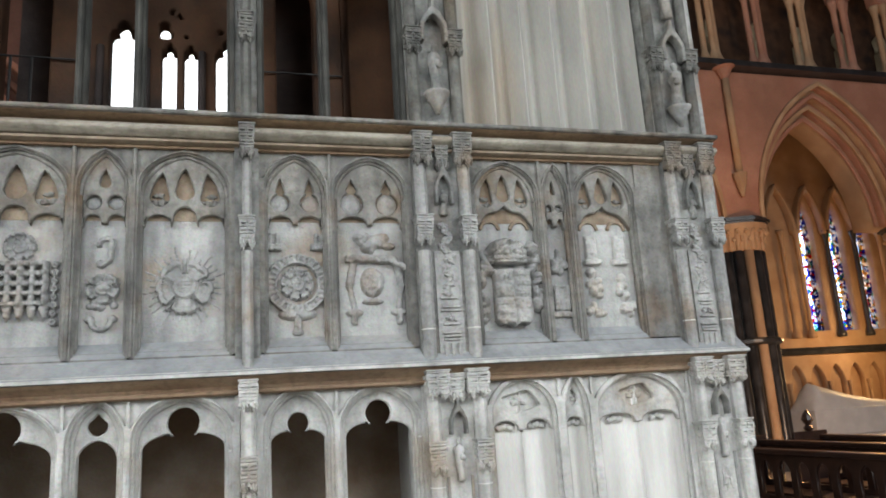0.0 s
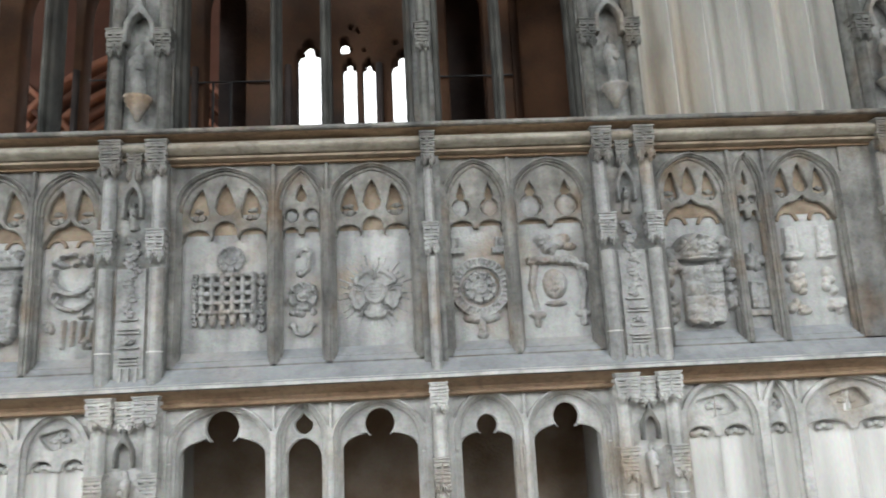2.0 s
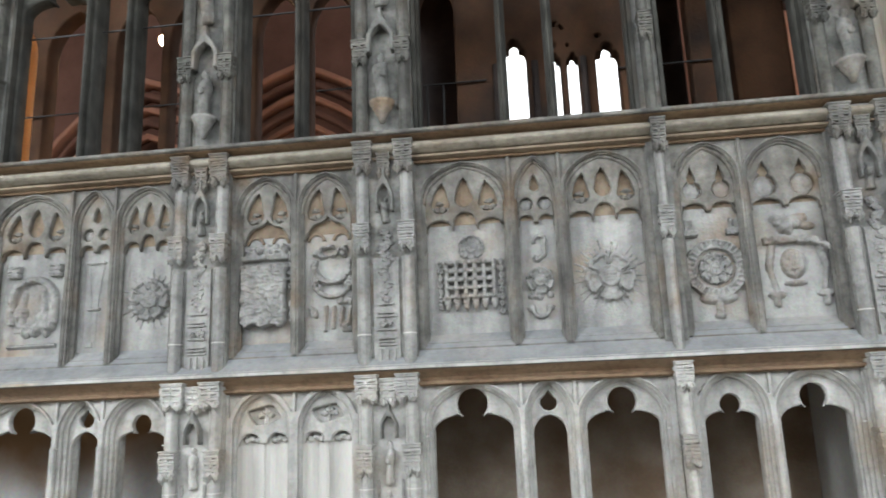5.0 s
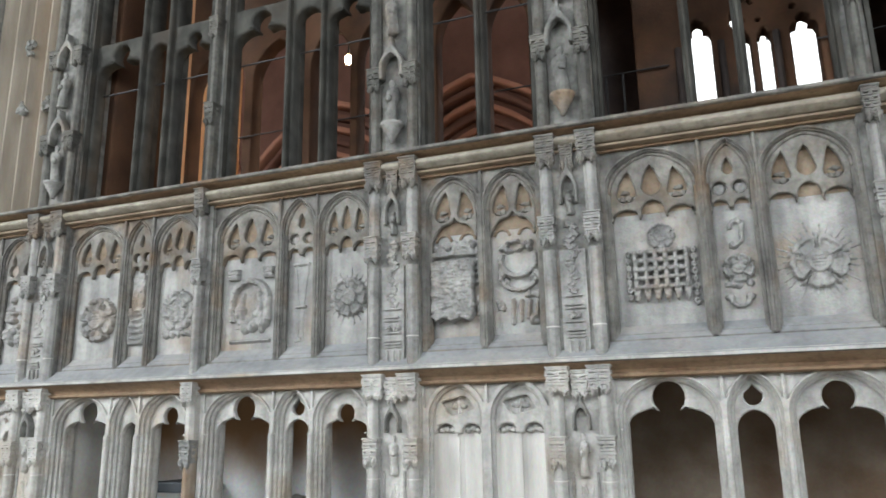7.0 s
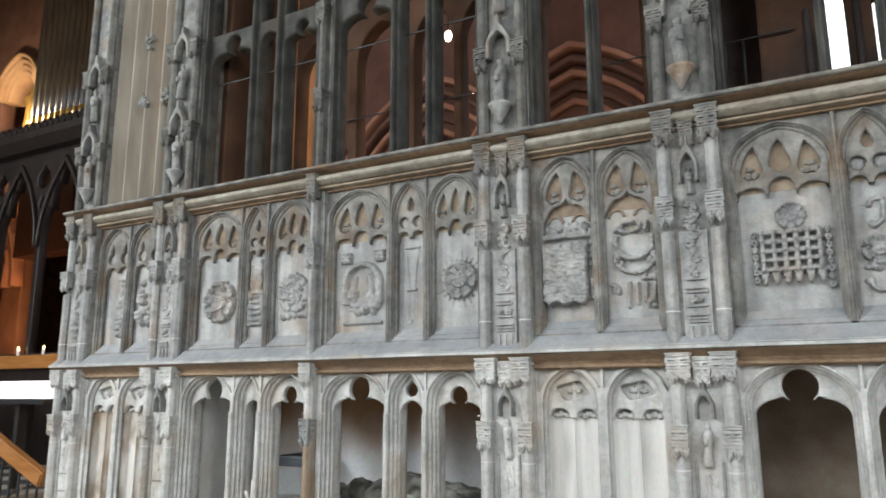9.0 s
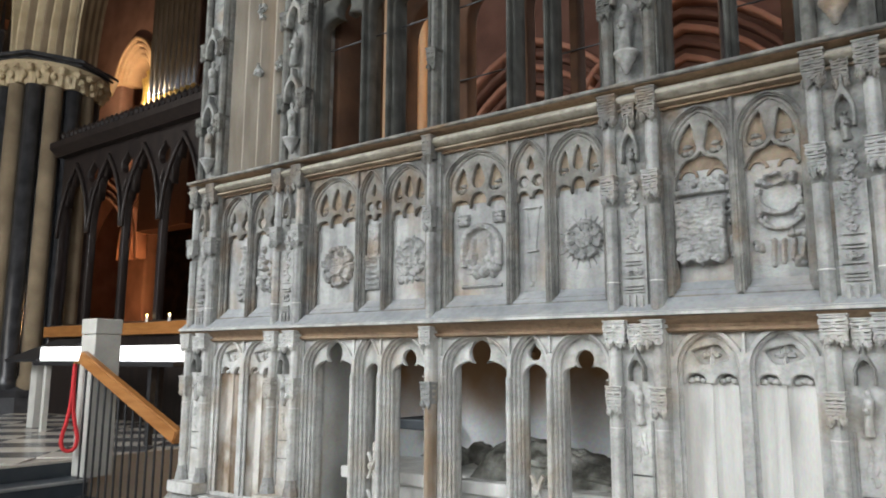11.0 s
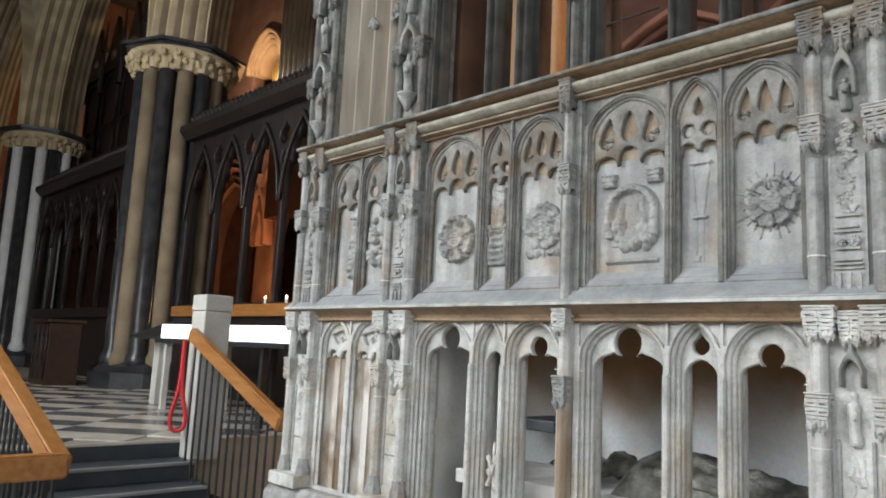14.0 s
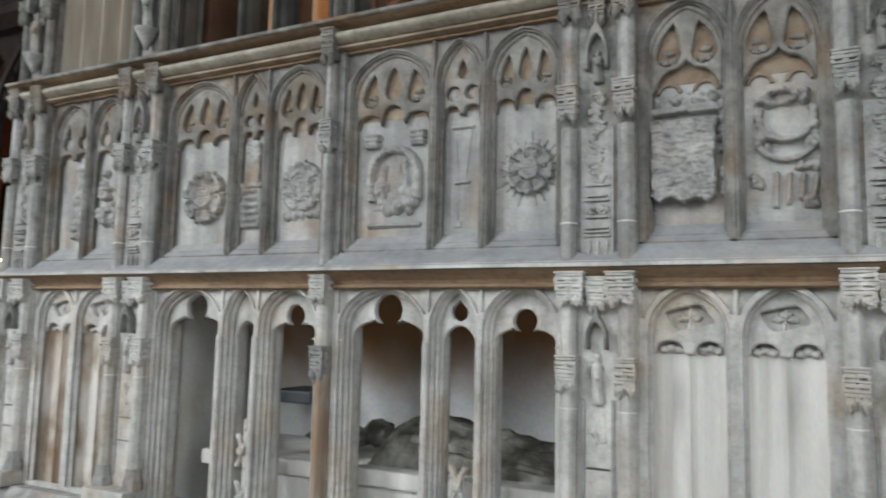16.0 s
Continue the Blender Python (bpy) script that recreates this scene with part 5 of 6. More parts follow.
# bay f: crowned arms with beasts, flower over a book, two pillars
bst = [scatter(31, 2.552, 2.14, 0.03, 0.32, 22, 0.024), scatter(32, 2.842, 2.20, 0.05, 0.30, 26, 0.026)]


def arms(x, z, cx, z0, z1, w, charges=True, thick=0.050):
    """A thick shield standing clear of its panel, with a scalloped foot and small charges in four quarters."""
    u, v = (x - cx) / (w / 2), (z - z0) / (z1 - z0)
    if v > 1 or abs(u) > 1 - 0.06 * math.sin(v * 3.1) or v < 0.07 * abs(math.sin(u * 4.4)) + 0.05 * abs(u) ** 3:
        return 0.0
    h = thick - 0.010 * u * u
    if charges:
        if abs(u) < 0.03 or abs(v - 0.5) < 0.015:
            return h - 0.010
        fleur = (u < 0) == (v > 0.5)
        gx, gz = (abs(u) * 2.2) % 1.0 - 0.5, ((v * 2) % 1.0 * (2.0 if fleur else 3.0)) % 1.0 - 0.5
        if (fleur and gx * gx + gz * gz < 0.085) or (not fleur and abs(gz) < 0.24 and 0.12 < abs(u) < 0.86):
            h += 0.010
    else:
        h += 0.007 * (noise.noise((x * 30, z * 75, 3.0)) > 0.05) - 0.006 * (noise.noise((x * 18, z * 22, 6.0)) > 0.22)
    return h


def crowned(x, z):
    h = max(arms(x, z, 2.695, 1.945, 2.222, 0.188, True, 0.066), 0.050 * bst[0](x, z), 0.055 * bst[1](x, z), 0.05 * bar(x, z, 2.80, 2.22, 2.875, 2.34, 0.024), 0.05 * bar(x, z, 2.59, 2.22, 2.54, 2.30, 0.022))
    if abs(x - 2.68) < 0.072 and 2.222 < z < 2.252:
        return 0.0
    c = crown(x, z, 2.68, 2.262, 0.215)
    top = dome(x, z, 2.68, 2.30, 0.105, 0.085)
    if top and z > 2.27:
        c = max(c, (0.040 + 0.014 * (noise.noise((x * 45, z * 45, 2.0)) > 0)) * min(1.0, top * 1.6))
    return max(h, 1.6 * c)


relief("f", "crowned_arms_relief", 2.515, 2.888, 1.94, 2.42, crowned, 0.0042, wear=0.14)
sc3 = scatter(35, 2.96, 2.245, 0.07, 0.05, 14, 0.020)


def book(x, z):
    h = max(0.030 * sc3(x, z), 0.018 * bar(x, z, 2.96, 2.28, 2.96, 2.32, 0.012))
    if abs(x - 2.965) < 0.042 and 2.02 < z < 2.15:
        h = max(h, 0.022 if abs(abs(x - 2.965) - 0.030) < 0.010 or z > 2.135 else 0.010)
    if abs(x - 2.965) < 0.058 and 1.985 < z < 2.012:
        h = max(h, 0.026)
    return h


relief("f", "badge_relief", 2.895, 3.03, 1.97, 2.34, book, 0.0045)
pil = [scatter(36, 3.15, 2.15, 0.06, 0.12, 10, 0.020), scatter(37, 3.31, 2.13, 0.05, 0.10, 8, 0.020), scatter(38, 3.15, 2.02, 0.08, 0.05, 9, 0.020), scatter(39, 3.32, 2.02, 0.08, 0.05, 9, 0.020)]


def pillars(x, z):
    h = 0.0
    for px in (3.15, 3.31):
        if abs(x - px) < 0.030 and 2.27 < z < 2.40:
            h = max(h, 0.026 - 9 * (x - px) ** 2)
        if abs(x - px) < 0.044 and 2.245 < z < 2.272:
            h = max(h, 0.036)
    return max([h] + [0.032 * p(x, z) for p in pil])


relief("f", "pillar_badges_relief", 3.08, 3.40, 1.97, 2.41, pillars, 0.0045, STONEL)
# bay c: broken royal arms, and broken feathers over a pleated hanging
sup = [scatter(41, -0.606, 2.20, 0.014, 0.34, 22, 0.016), scatter(42, -0.352, 2.20, 0.014, 0.34, 22, 0.016), scatter(43, -0.480, 2.392, 0.22, 0.040, 34, 0.016)]


def broken_arms(x, z):
    if dome(x, z, -0.492, 2.330, 0.078, 0.017):
        return 0.0
    top = 0.036 * sup[2](x, z)
    if abs(x + 0.485) < 0.118 and 2.345 < z < 2.372 + 0.01 * noise.noise((x * 40, 0, 0)):
        top = max(top, 0.040)
    return max(arms(x, z, -0.488, 2.0, 2.318, 0.232, False, 0.066), 0.036 * sup[0](x, z), 0.036 * sup[1](x, z), top)


relief("c", "broken_arms_relief", -0.618, -0.335, 1.985, 2.43, broken_arms, 0.0042, wear=0.10)
fe = [scatter(44, -0.155, 2.375, 0.15, 0.045, 22, 0.017), scatter(45, -0.22, 2.215, 0.03, 0.06, 10, 0.018), scatter(46, -0.055, 2.225, 0.03, 0.08, 12, 0.018), scatter(47, -0.245, 2.075, 0.035, 0.035, 6, 0.014), scatter(48, -0.062, 1.995, 0.06, 0.03, 8, 0.016), scatter(49, -0.07, 2.125, 0.07, 0.02, 7, 0.016)]


def feathers(x, z):
    h = max(k * p(x, z) for k, p in zip((0.044, 0.040, 0.042, 0.022, 0.026, 0.03), fe))
    if dome(x, z, -0.155, 2.368, 0.040, 0.018):
        h = 0.0
    d = math.hypot(x + 0.145, (z - 2.300) * 1.05)
    if 0.075 < d < 0.100 and z < 2.33:
        h = max(h, 0.040)
    d = math.hypot((x + 0.145) / 1.1, z - 2.235)
    if 0.080 < d < 0.098 and z < 2.20:
        h = max(h, 0.030)
    for k in range(4):
        h = max(h, 0.026 * bar(x, z, -0.178 + k * 0.042, 2.095 - 0.004 * k, -0.182 + k * 0.040, 1.985 + 0.012 * k, 0.011))
    return h


relief("c", "broken_feathers_relief", -0.295, -0.018, 1.965, 2.43, feathers, 0.0042, wear=0.2)
# bay b: arched tabernacle with urns and broken figures, draped scroll, rose in sun
tbs = [scatter(51, -1.795, 2.12, 0.035, 0.09, 9, 0.028), scatter(52, -1.660, 2.11, 0.05, 0.07, 9, 0.030), scatter(53, -1.70, 2.065, 0.16, 0.025, 10, 0.026)]


def tabernacle(x, z):
    h = 0.0
    dx = x + 1.725
    d = math.hypot(dx, z - 2.205) if z > 2.205 else abs(dx)
    if z > 2.09 and 0.104 < d < 0.134:
        h = 0.040 if d < 0.128 else 0.030
    if z > 2.05 and d <= 0.104:
        h = max(h, 0.007)
        h = max(h, 0.024 * bar(x, z, -1.775, 2.25, -1.795, 2.09, 0.020), 0.022 * bar(x, z, -1.675, 2.25, -1.655, 2.09, 0.018))
    for s in (-1, 1):
        u = x + 1.725 - s * 0.118
        if abs(u) < 0.034 - 0.010 * (2.355 < z < 2.366) and 2.335 < z < 2.40:
            h = max(h, 0.036 if (z * 100) % 2.0 > 0.5 else 0.026)
    if abs(dx) < 0.135 and 1.966 < z < 1.990:
        h = max(h, 0.024 - 0.02 * abs(z - 1.980) / 0.012)
    return max([h] + [0.038 * p(x, z) for p in tbs])


relief("b", "tabernacle_relief", -1.92, -1.545, 1.955, 2.415, tabernacle, 0.0042, wear=0.2)


def draped(x, z):
    """A low scroll of converging folds with two cross bands."""
    if not 1.955 < z < 2.40:
        return 0.0
    half = 0.050 - 0.030 * min(1.0, (2.40 - z) / 0.24)
    u = (x + 1.395) / half
    if abs(z - 2.392) < 0.007 and abs(x + 1.395) < 0.055 or abs(z - 2.150) < 0.006 and abs(x + 1.395) < 0.034:
        return 0.016
    if abs(z - 1.972) < 0.014 and abs(x + 1.41) < 0.018:
        return 0.010
    return 0.006 if abs(u) < 1 and abs(abs(u) - 0.85) < 0.18 else 0.0


relief("b", "draped_scroll_relief", -1.455, -1.335, 1.955, 2.41, draped, 0.0040, LITPANEL)
relief("b", "sunburst_rose_relief", -1.245, -0.955, 2.02, 2.37, lambda x, z: rose(x, z, -1.092, 2.185, 0.106, 8, 0.2, 24, 0.034), 0.0042, wear=0.12)
# bay a: a great rose, a gate under a tall box, a double rose with ribbons
relief("a", "rose_relief", -3.01, -2.70, 2.02, 2.33, lambda x, z: rose(x, z, -2.850, 2.172, 0.136, 6, 0.4, 0, 0.044), 0.0042, wear=0.15)


def gate_box(x, z):
    u = abs(x + 2.535)
    h = 0.0
    if u < 0.062 and 2.0 < z < 2.205:
        h = 0.030 if u > 0.046 or (z - 2.0) % 0.036 < 0.017 else 0.004
    if u < 0.042 and 2.225 < z < 2.425:
        h = 0.026
    if u < 0.068 and 2.200 < z < 2.226:
        h = 0.040
    return h


relief("a", "badge_relief", -2.61, -2.46, 1.995, 2.43, gate_box, 0.0042)
sc6 = scatter(62, -2.235, 2.055, 0.20, 0.02, 12, 0.020)
relief("a", "rose_relief", -2.37, -2.10, 2.0, 2.34, lambda x, z: max(rose(x, z, -2.237, 2.188, 0.122, 6, 0.1, 0, 0.030), rose(x, z, -2.237, 2.188, 0.072, 5, 0.5, 0, 0.040), 0.026 * sc6(x, z)), 0.0042)
# west bay: worn shield under a box, and a broken supporter
sc7, sc8 = scatter(71, -3.60, 2.21, 0.05, 0.30, 22, 0.026), scatter(73, -3.50, 2.17, 0.05, 0.26, 18, 0.024)


def worn_arms(x, z):
    h = arms(x, z, -3.785, 1.975, 2.215, 0.125, True, 0.036)
    if abs(x + 3.775) < 0.046 and 2.235 < z < 2.375:
        h = max(h, 0.032)
    if abs(x + 3.775) < 0.062 and (2.215 < z < 2.236 or 2.372 < z < 2.392):
        h = max(h, 0.042)
    return max(h, 0.044 * sc7(x, z), 0.040 * sc8(x, z))


relief("west", "worn_arms_relief", -3.93, -3.45, 1.965, 2.40, worn_arms, 0.0045)


def debris(bm, x, z, w, h, n, size, seed, y=YB):
    """Broken carving in the round: a scatter of worn lumps."""
    rng = random.Random(seed)
    for k in range(n):
        s = size * rng.uniform(0.5, 1.3)
        lump(bm, (x + rng.uniform(-w, w) / 2, y - 0.004 - s * 0.2, z + rng.uniform(-h, h) / 2), (s * rng.uniform(0.5, 1.3), s * 0.75, s * rng.uniform(0.5, 1.2)), 0.7, k + seed, 2, rng.uniform(0, 3))
    return bm


# --- piers ---
def carved_block(w, d, h, rows, seed, skirt=True):
    """A weathered capital of small square blocks in courses, slotted below, with hanging leaf tips; its top at 0."""
    bm = bmesh.new()
    rng = random.Random(seed)
    box(bm, -w * 0.38, w * 0.38, -d * 0.36, d * 0.5, -h * 0.80, 0)
    box(bm, -w * 0.52, w * 0.52, -d * 0.52, d * 0.5, -h * 0.06, 0.0, 0.004)
    box(bm, -w * 0.47, w * 0.47, -d * 0.47, d * 0.5, -h * 0.13, -h * 0.06, 0.003)
    step = h * 0.62 / rows
    for r in range(rows):
        z1 = -h * 0.14 - r * step
        z0, grow = z1 - step * 0.90, 1.0 - 0.05 * r
        for s in (-1, 1):
            x0, x1 = 0.0, s * w * 0.49 * grow
            f = -d * (0.47 + rng.uniform(0.0, 0.05)) * grow
            # front block with a long slot cut under its head
            box(bm, min(x0, x1), max(x0, x1), f, -d * 0.30, z0 + step * 0.44, z1, 0.003)
            for u, v in ((0.0, 0.20), (0.76, 1.0)):
                xa, xb = x0 + (x1 - x0) * u, x0 + (x1 - x0) * v
                box(bm, min(xa, xb), max(xa, xb), f + 0.002, -d * 0.30, z0, z0 + step * 0.48)
            box(bm, min(x0, x1), max(x0, x1), f + 0.001, -d * 0.30, z0 - step * 0.06, z0 + step * 0.20, 0.002)
            # the same on the flank
            for yy in (-0.24, 0.10):
                box(bm, s * w * 0.36 if s > 0 else -w * 0.48 * grow, w * 0.48 * grow if s > 0 else -w * 0.36, d * yy - d * 0.13, d * yy + d * 0.13, z0 + step * 0.15, z1 - step * 0.12, 0.003)
    if skirt:
        for s in (-1, 1):
            for k, (cx, ww, dz) in enumerate(((0.25, 0.15, 0.16), (0.40, 0.08, 0.10), (0.10, 0.07, 0.09))):
                lump(bm, (s * cx * w, -d * 0.36, -h * 0.80), (w * ww, d * 0.15, h * dz), 0.35, k + seed + s, 2)
                lump(bm, (s * cx * w, -d * 0.34, -h * (0.80 + dz * 0.9)), (w * ww * 0.45, d * 0.09, h * 0.08), 0.4, k + seed, 1)
    bm.verts.ensure_lookup_table()
    for v in bm.verts:
        v.co += 0.0042 * noise.noise_vector(v.co * 38 + Vector((seed * 3.1, 0, 0)))
    me = bpy.data.meshes.new("carved_block")
    bm.to_mesh(me)
    bm.free()
    me.materials.append(STONE)
    return me


CAP = [carved_block(0.082, 0.095, 0.145, 3, s) for s in (1, 2, 3)]
CREST = [carved_block(0.10, 0.10, 0.175, 4, s, True) for s in (4, 5, 6)]
LOWB = [carved_block(0.11, 0.11, 0.13, 3, s) for s in (7, 8)]
for me in LOWB:
    me.materials.clear()
    me.materials.append(STONEL)
SCAP = [carved_block(0.07, 0.09, 0.155, 3, s) for s in (9, 10)]


def shaft_mesh(h):
    bm = bmesh.new()
    prism(bm, [(-0.030, 0.03), (-0.030, -0.012), (-0.018, -0.028), (-0.010, -0.034), (0.010, -0.034), (0.018, -0.028), (0.030, -0.012), (0.030, 0.03)], 0, h)
    me = bpy.data.meshes.new("shaft")
    bm.to_mesh(me)
    bm.free()
    me.materials.append(STONE)
    return me


def niche(w, h):
    """A small crocketed ogee canopy, its foot at the origin."""
    o = [(w * 0.5, 0)] + pointed(-w * 0.5, w * 0.5, h * 0.25, h * 0.6, 6) + [(-w * 0.5, 0)]
    lp = [(w * 0.72, 0), (w * 0.70, h * 0.4), (w * 0.35, h * 0.66), (w * 0.12, h * 0.78), (w * 0.07, h), (-w * 0.07, h), (-w * 0.12, h * 0.78), (-w * 0.35, h * 0.66), (-w * 0.70, h * 0.4), (-w * 0.72, 0)]
    me = plate_mesh([lp + o[::-1]], -0.03, 0.03, 0.007)
    me.materials.append(STONE3)
    return me


def figure(seed, h=0.26):
    """A worn standing carving as plain robed shapes, its foot at the origin."""
    bm = lathe(bmesh.new(), [(0.030, 0.0), (0.034, h * 0.05), (0.031, h * 0.22), (0.029, h * 0.42), (0.033, h * 0.60), (0.036, h * 0.70), (0.028, h * 0.78), (0.013, h * 0.81), (0.016, h * 0.85), (0.021, h * 0.91), (0.017, h * 0.97), (0.006, h)], 0, 0, 18, 0.8)
    for v in bm.verts:
        a = math.atan2(v.co.y, v.co.x)
        fold = 0.12 * math.sin(a * 7 + seed + v.co.z * 14) if v.co.z < h * 0.62 else 0.0
        k = 1 + fold + 0.45 * noise.noise(v.co * 30 + Vector((seed, 0, 0)))
        v.co.x, v.co.y = v.co.x * k + 0.004 * math.sin(v.co.z * 22 + seed), v.co.y * k
    lump(bm, (0.012 * math.sin(seed), -0.026, h * 0.55), (0.020, 0.012, 0.022), 0.5, seed, 2)
    me = bpy.data.meshes.new("carved_figure")
    bm.to_mesh(me)
    bm.free()
    me.polygons.foreach_set("use_smooth", [True] * len(me.polygons))
    me.materials.append(STONE3)
    return me


JOINT = shaft_mesh(0.005)
JOINT.materials.clear()
JOINT.materials.append(STONE2)
SH = {h: shaft_mesh(h) for h in (0.30, 0.47, 0.50, 0.82, 0.92, 1.9)}
def recoat(me, material):
    m2 = me.copy()
    m2.materials.clear()
    m2.materials.append(material)
    return m2


# pieces above the cornice take the darkened copy, shade included
SH[1.9] = recoat(SH[1.9], SHADEDSOOT)
CREST = [recoat(m, SHADEDGRIME) for m in CREST]
CAPU = [recoat(m, SHADEDSOOT) for m in CAP]
SCAPU = [recoat(m, SHADEDSOOT) for m in SCAP]
SHL = {h: recoat(SH[h], STONEL) for h in (0.30, 0.82)}
CAPL = [recoat(m, STONEL) for m in CAP]
NICHE, NICHE_S = niche(0.10, 0.24), niche(0.085, 0.16)
FIGS = [figure(s) for s in (1.0, 4.0, 7.5)]
FIGL = [recoat(m, STONEL) for m in FIGS]


def put(name, me, parent, x, y, z, label="", sx=1.0):
    ob = new(name, me)
    ob.parent = parent
    p = Vector((0, 0, 0))
    q = parent
    while q is not None:
        p += q.location
        q = q.parent
    ob.location = Vector((x, y, z)) - p
    ob.scale.x = sx
    if label:
        ob["label"] = label
    return ob


def pier(i, x):
    end = i in (0, 5)
    bm = bmesh.new()
    for z0, z1, yb in ((1.79, 2.88, 0.004), (2.93, 6.2, 0.03)):
        box(bm, x - 0.143, x + 0.143, yb, 0.24, z0, z1)
    pr = part("pier", bm, STONE3, CH, "panelled pier with paired shafts, niches and carved bands")
    bm = box(bmesh.new(), x - 0.143, x + 0.143, 0.012, 0.24, 0.62, 1.735)
    box(bm, x - 0.15, x + 0.15, -0.10, 0.2, 0.62, 0.70, 0.01)
    part("pier_foot", bm, STONEL, pr)
    for s in (-1, 1):
        sx = x + s * 0.108
        put("shaft", SHL[0.82], pr, sx, 0.0, 0.62)
        put("shaft", SHL[0.30], pr, sx, 0.0, 1.43)
        put("lower_capital", CAPL[(i + (s > 0)) % 3], pr, sx, -0.005, 1.445)
        put("shaft_block", LOWB[(i + (s > 0)) % 2], pr, x + s * 0.093, -0.01, 1.752)
        put("shaft", SH[0.50], pr, sx, 0.0, 1.80)
        put("middle_capital", CAP[(i + 1 + (s > 0)) % 3], pr, sx, -0.008, 2.465)
        put("shaft", SH[0.30], pr, sx, 0.005, 2.42)
        for zj in (1.25, 1.935):
            put("mortar_joint", JOINT, pr, sx, -0.0012, zj, sx=1.06)
        put("crest_block", CREST[(i + (s > 0)) % 3], pr, x + s * 0.10, -0.005, 2.877)
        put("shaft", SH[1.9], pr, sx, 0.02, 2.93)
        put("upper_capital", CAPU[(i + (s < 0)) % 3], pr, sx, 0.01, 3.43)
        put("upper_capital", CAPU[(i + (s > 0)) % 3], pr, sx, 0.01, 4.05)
        part("base_moulding", lathe(bmesh.new(), [(0.055, 0.70), (0.05, 0.74), (0.042, 0.76), (0.04, 0.80)], sx, 0.0, 8), STONE, pr)
        for c in ((x + s * 0.055, 2.0),):
            part("panel_fillet", box(bmesh.new(), c[0] - 0.006, c[0] + 0.006, -0.004, 0.025, 1.80, 2.30), STONE, pr)
        part("panel_fillet", box(bmesh.new(), x + s * 0.055 - 0.006, x + s * 0.055 + 0.006, 0.006, 0.035, 0.75, 1.29), STONE, pr)
    put("crest_block", CREST[(i + 2) % 3], pr, x, 0.022, 2.86, sx=0.7)
    put("niche_canopy", NICHE, pr, x, -0.002, 2.525, sx=0.62).scale.z = 0.95
    put("niche_canopy", NICHE_S, pr, x, -0.002, 1.470, sx=0.66)
    put("shaft_block", LOWB[i % 2], pr, x, 0.02, 1.735, sx=0.7)
    put("carved_figure", FIGS[i % 3], pr, x, 0.004, 2.47, sx=0.6).scale.z = 0.5
    put("carved_figure", FIGL[(i + 1) % 3], pr, x, 0.006, 1.27, sx=0.6).scale.z = 0.72
    part("carved_leafage", lump(bmesh.new(), (x, 0.028, 1.17), (0.034, 0.024, 0.085), 0.8, i + 60, 3), STONEL, pr)
    bm = bmesh.new()
    rng = random.Random(i)
    box(bm, x - 0.05, x + 0.05, -0.004, 0.025, 1.80, 2.30)
    for z in (1.885, 1.90, 1.915, 1.955, 2.018, 2.034, 2.075):
        box(bm, x - rng.uniform(0.036, 0.048), x + rng.uniform(0.036, 0.048), -0.013 - rng.uniform(0, 0.006), 0.0, z, z + rng.uniform(0.005, 0.009))
    for k in range(3):
        box(bm, x - 0.040 + k * 0.033, x - 0.026 + k * 0.033, -0.014, 0.0, 1.80, 1.872)
    debris(bm, x, 1.985, 0.06, 0.02, 6, 0.014, i + 3, y=-0.004)
    for k in range(16):
        lump(bm, (x + 0.014 * math.sin(k * 1.3 + i), -0.003, 2.10 + k * 0.0215), (0.024, 0.012, 0.017), 0.8, k + i, 2, 0.6 * math.sin(k * 2.1))
    part("carved_band", bm, STONE, pr)
    for z in (0.92, 1.035):
        part("carved_band", box(bmesh.new(), x - 0.045, x + 0.045, 0.012, 0.038, z, z + 0.012, 0.002), STONE3, pr)
    # upper niche: corbel, worn statue and canopies
    part("corbel", lathe(bmesh.new(), [(0.012, 2.98), (0.028, 3.02), (0.036, 3.03), (0.036, 3.04), (0.05, 3.05), (0.05, 3.065), (0.062, 3.075), (0.066, 3.09)], x, -0.01, 12), STONE, pr, smooth=True)
    put("carved_figure", FIGS[(i + 2) % 3], pr, x, -0.012, 3.09)
    put("niche_canopy", NICHE, pr, x, -0.01, 3.36)
    put("carved_figure", FIGS[i % 3], pr, x, -0.01, 3.62)
    put("niche_canopy", NICHE, pr, x, -0.01, 3.92)
    if end:
        bm = bmesh.new()
        s = -1 if i == 0 else 1
        box(bm, x + s * 0.143, x + s * 0.18, 0.03, 1.25, 0.0, 6.2)
        part("return_wall", bm, STONE, pr)
        for k, yy in enumerate((0.16, 0.42, 0.7)):
            for z in (1.445, 2.465, 3.43):
                put("middle_capital", CAP[k], pr, x + s * 0.19, yy, z)
            part("side_shaft", box(bmesh.new(), x + s * 0.18, x + s * 0.21, yy - 0.03, yy + 0.03, 0.62, 6.2, 0.008), STONE, pr)
    return pr


for i, x in enumerate(PIERS):
    pier(i, x)
RUSTSHAFT = SH[0.82].copy()
RUSTSHAFT.materials.clear()
RUSTSHAFT.materials.append(PATCHY)
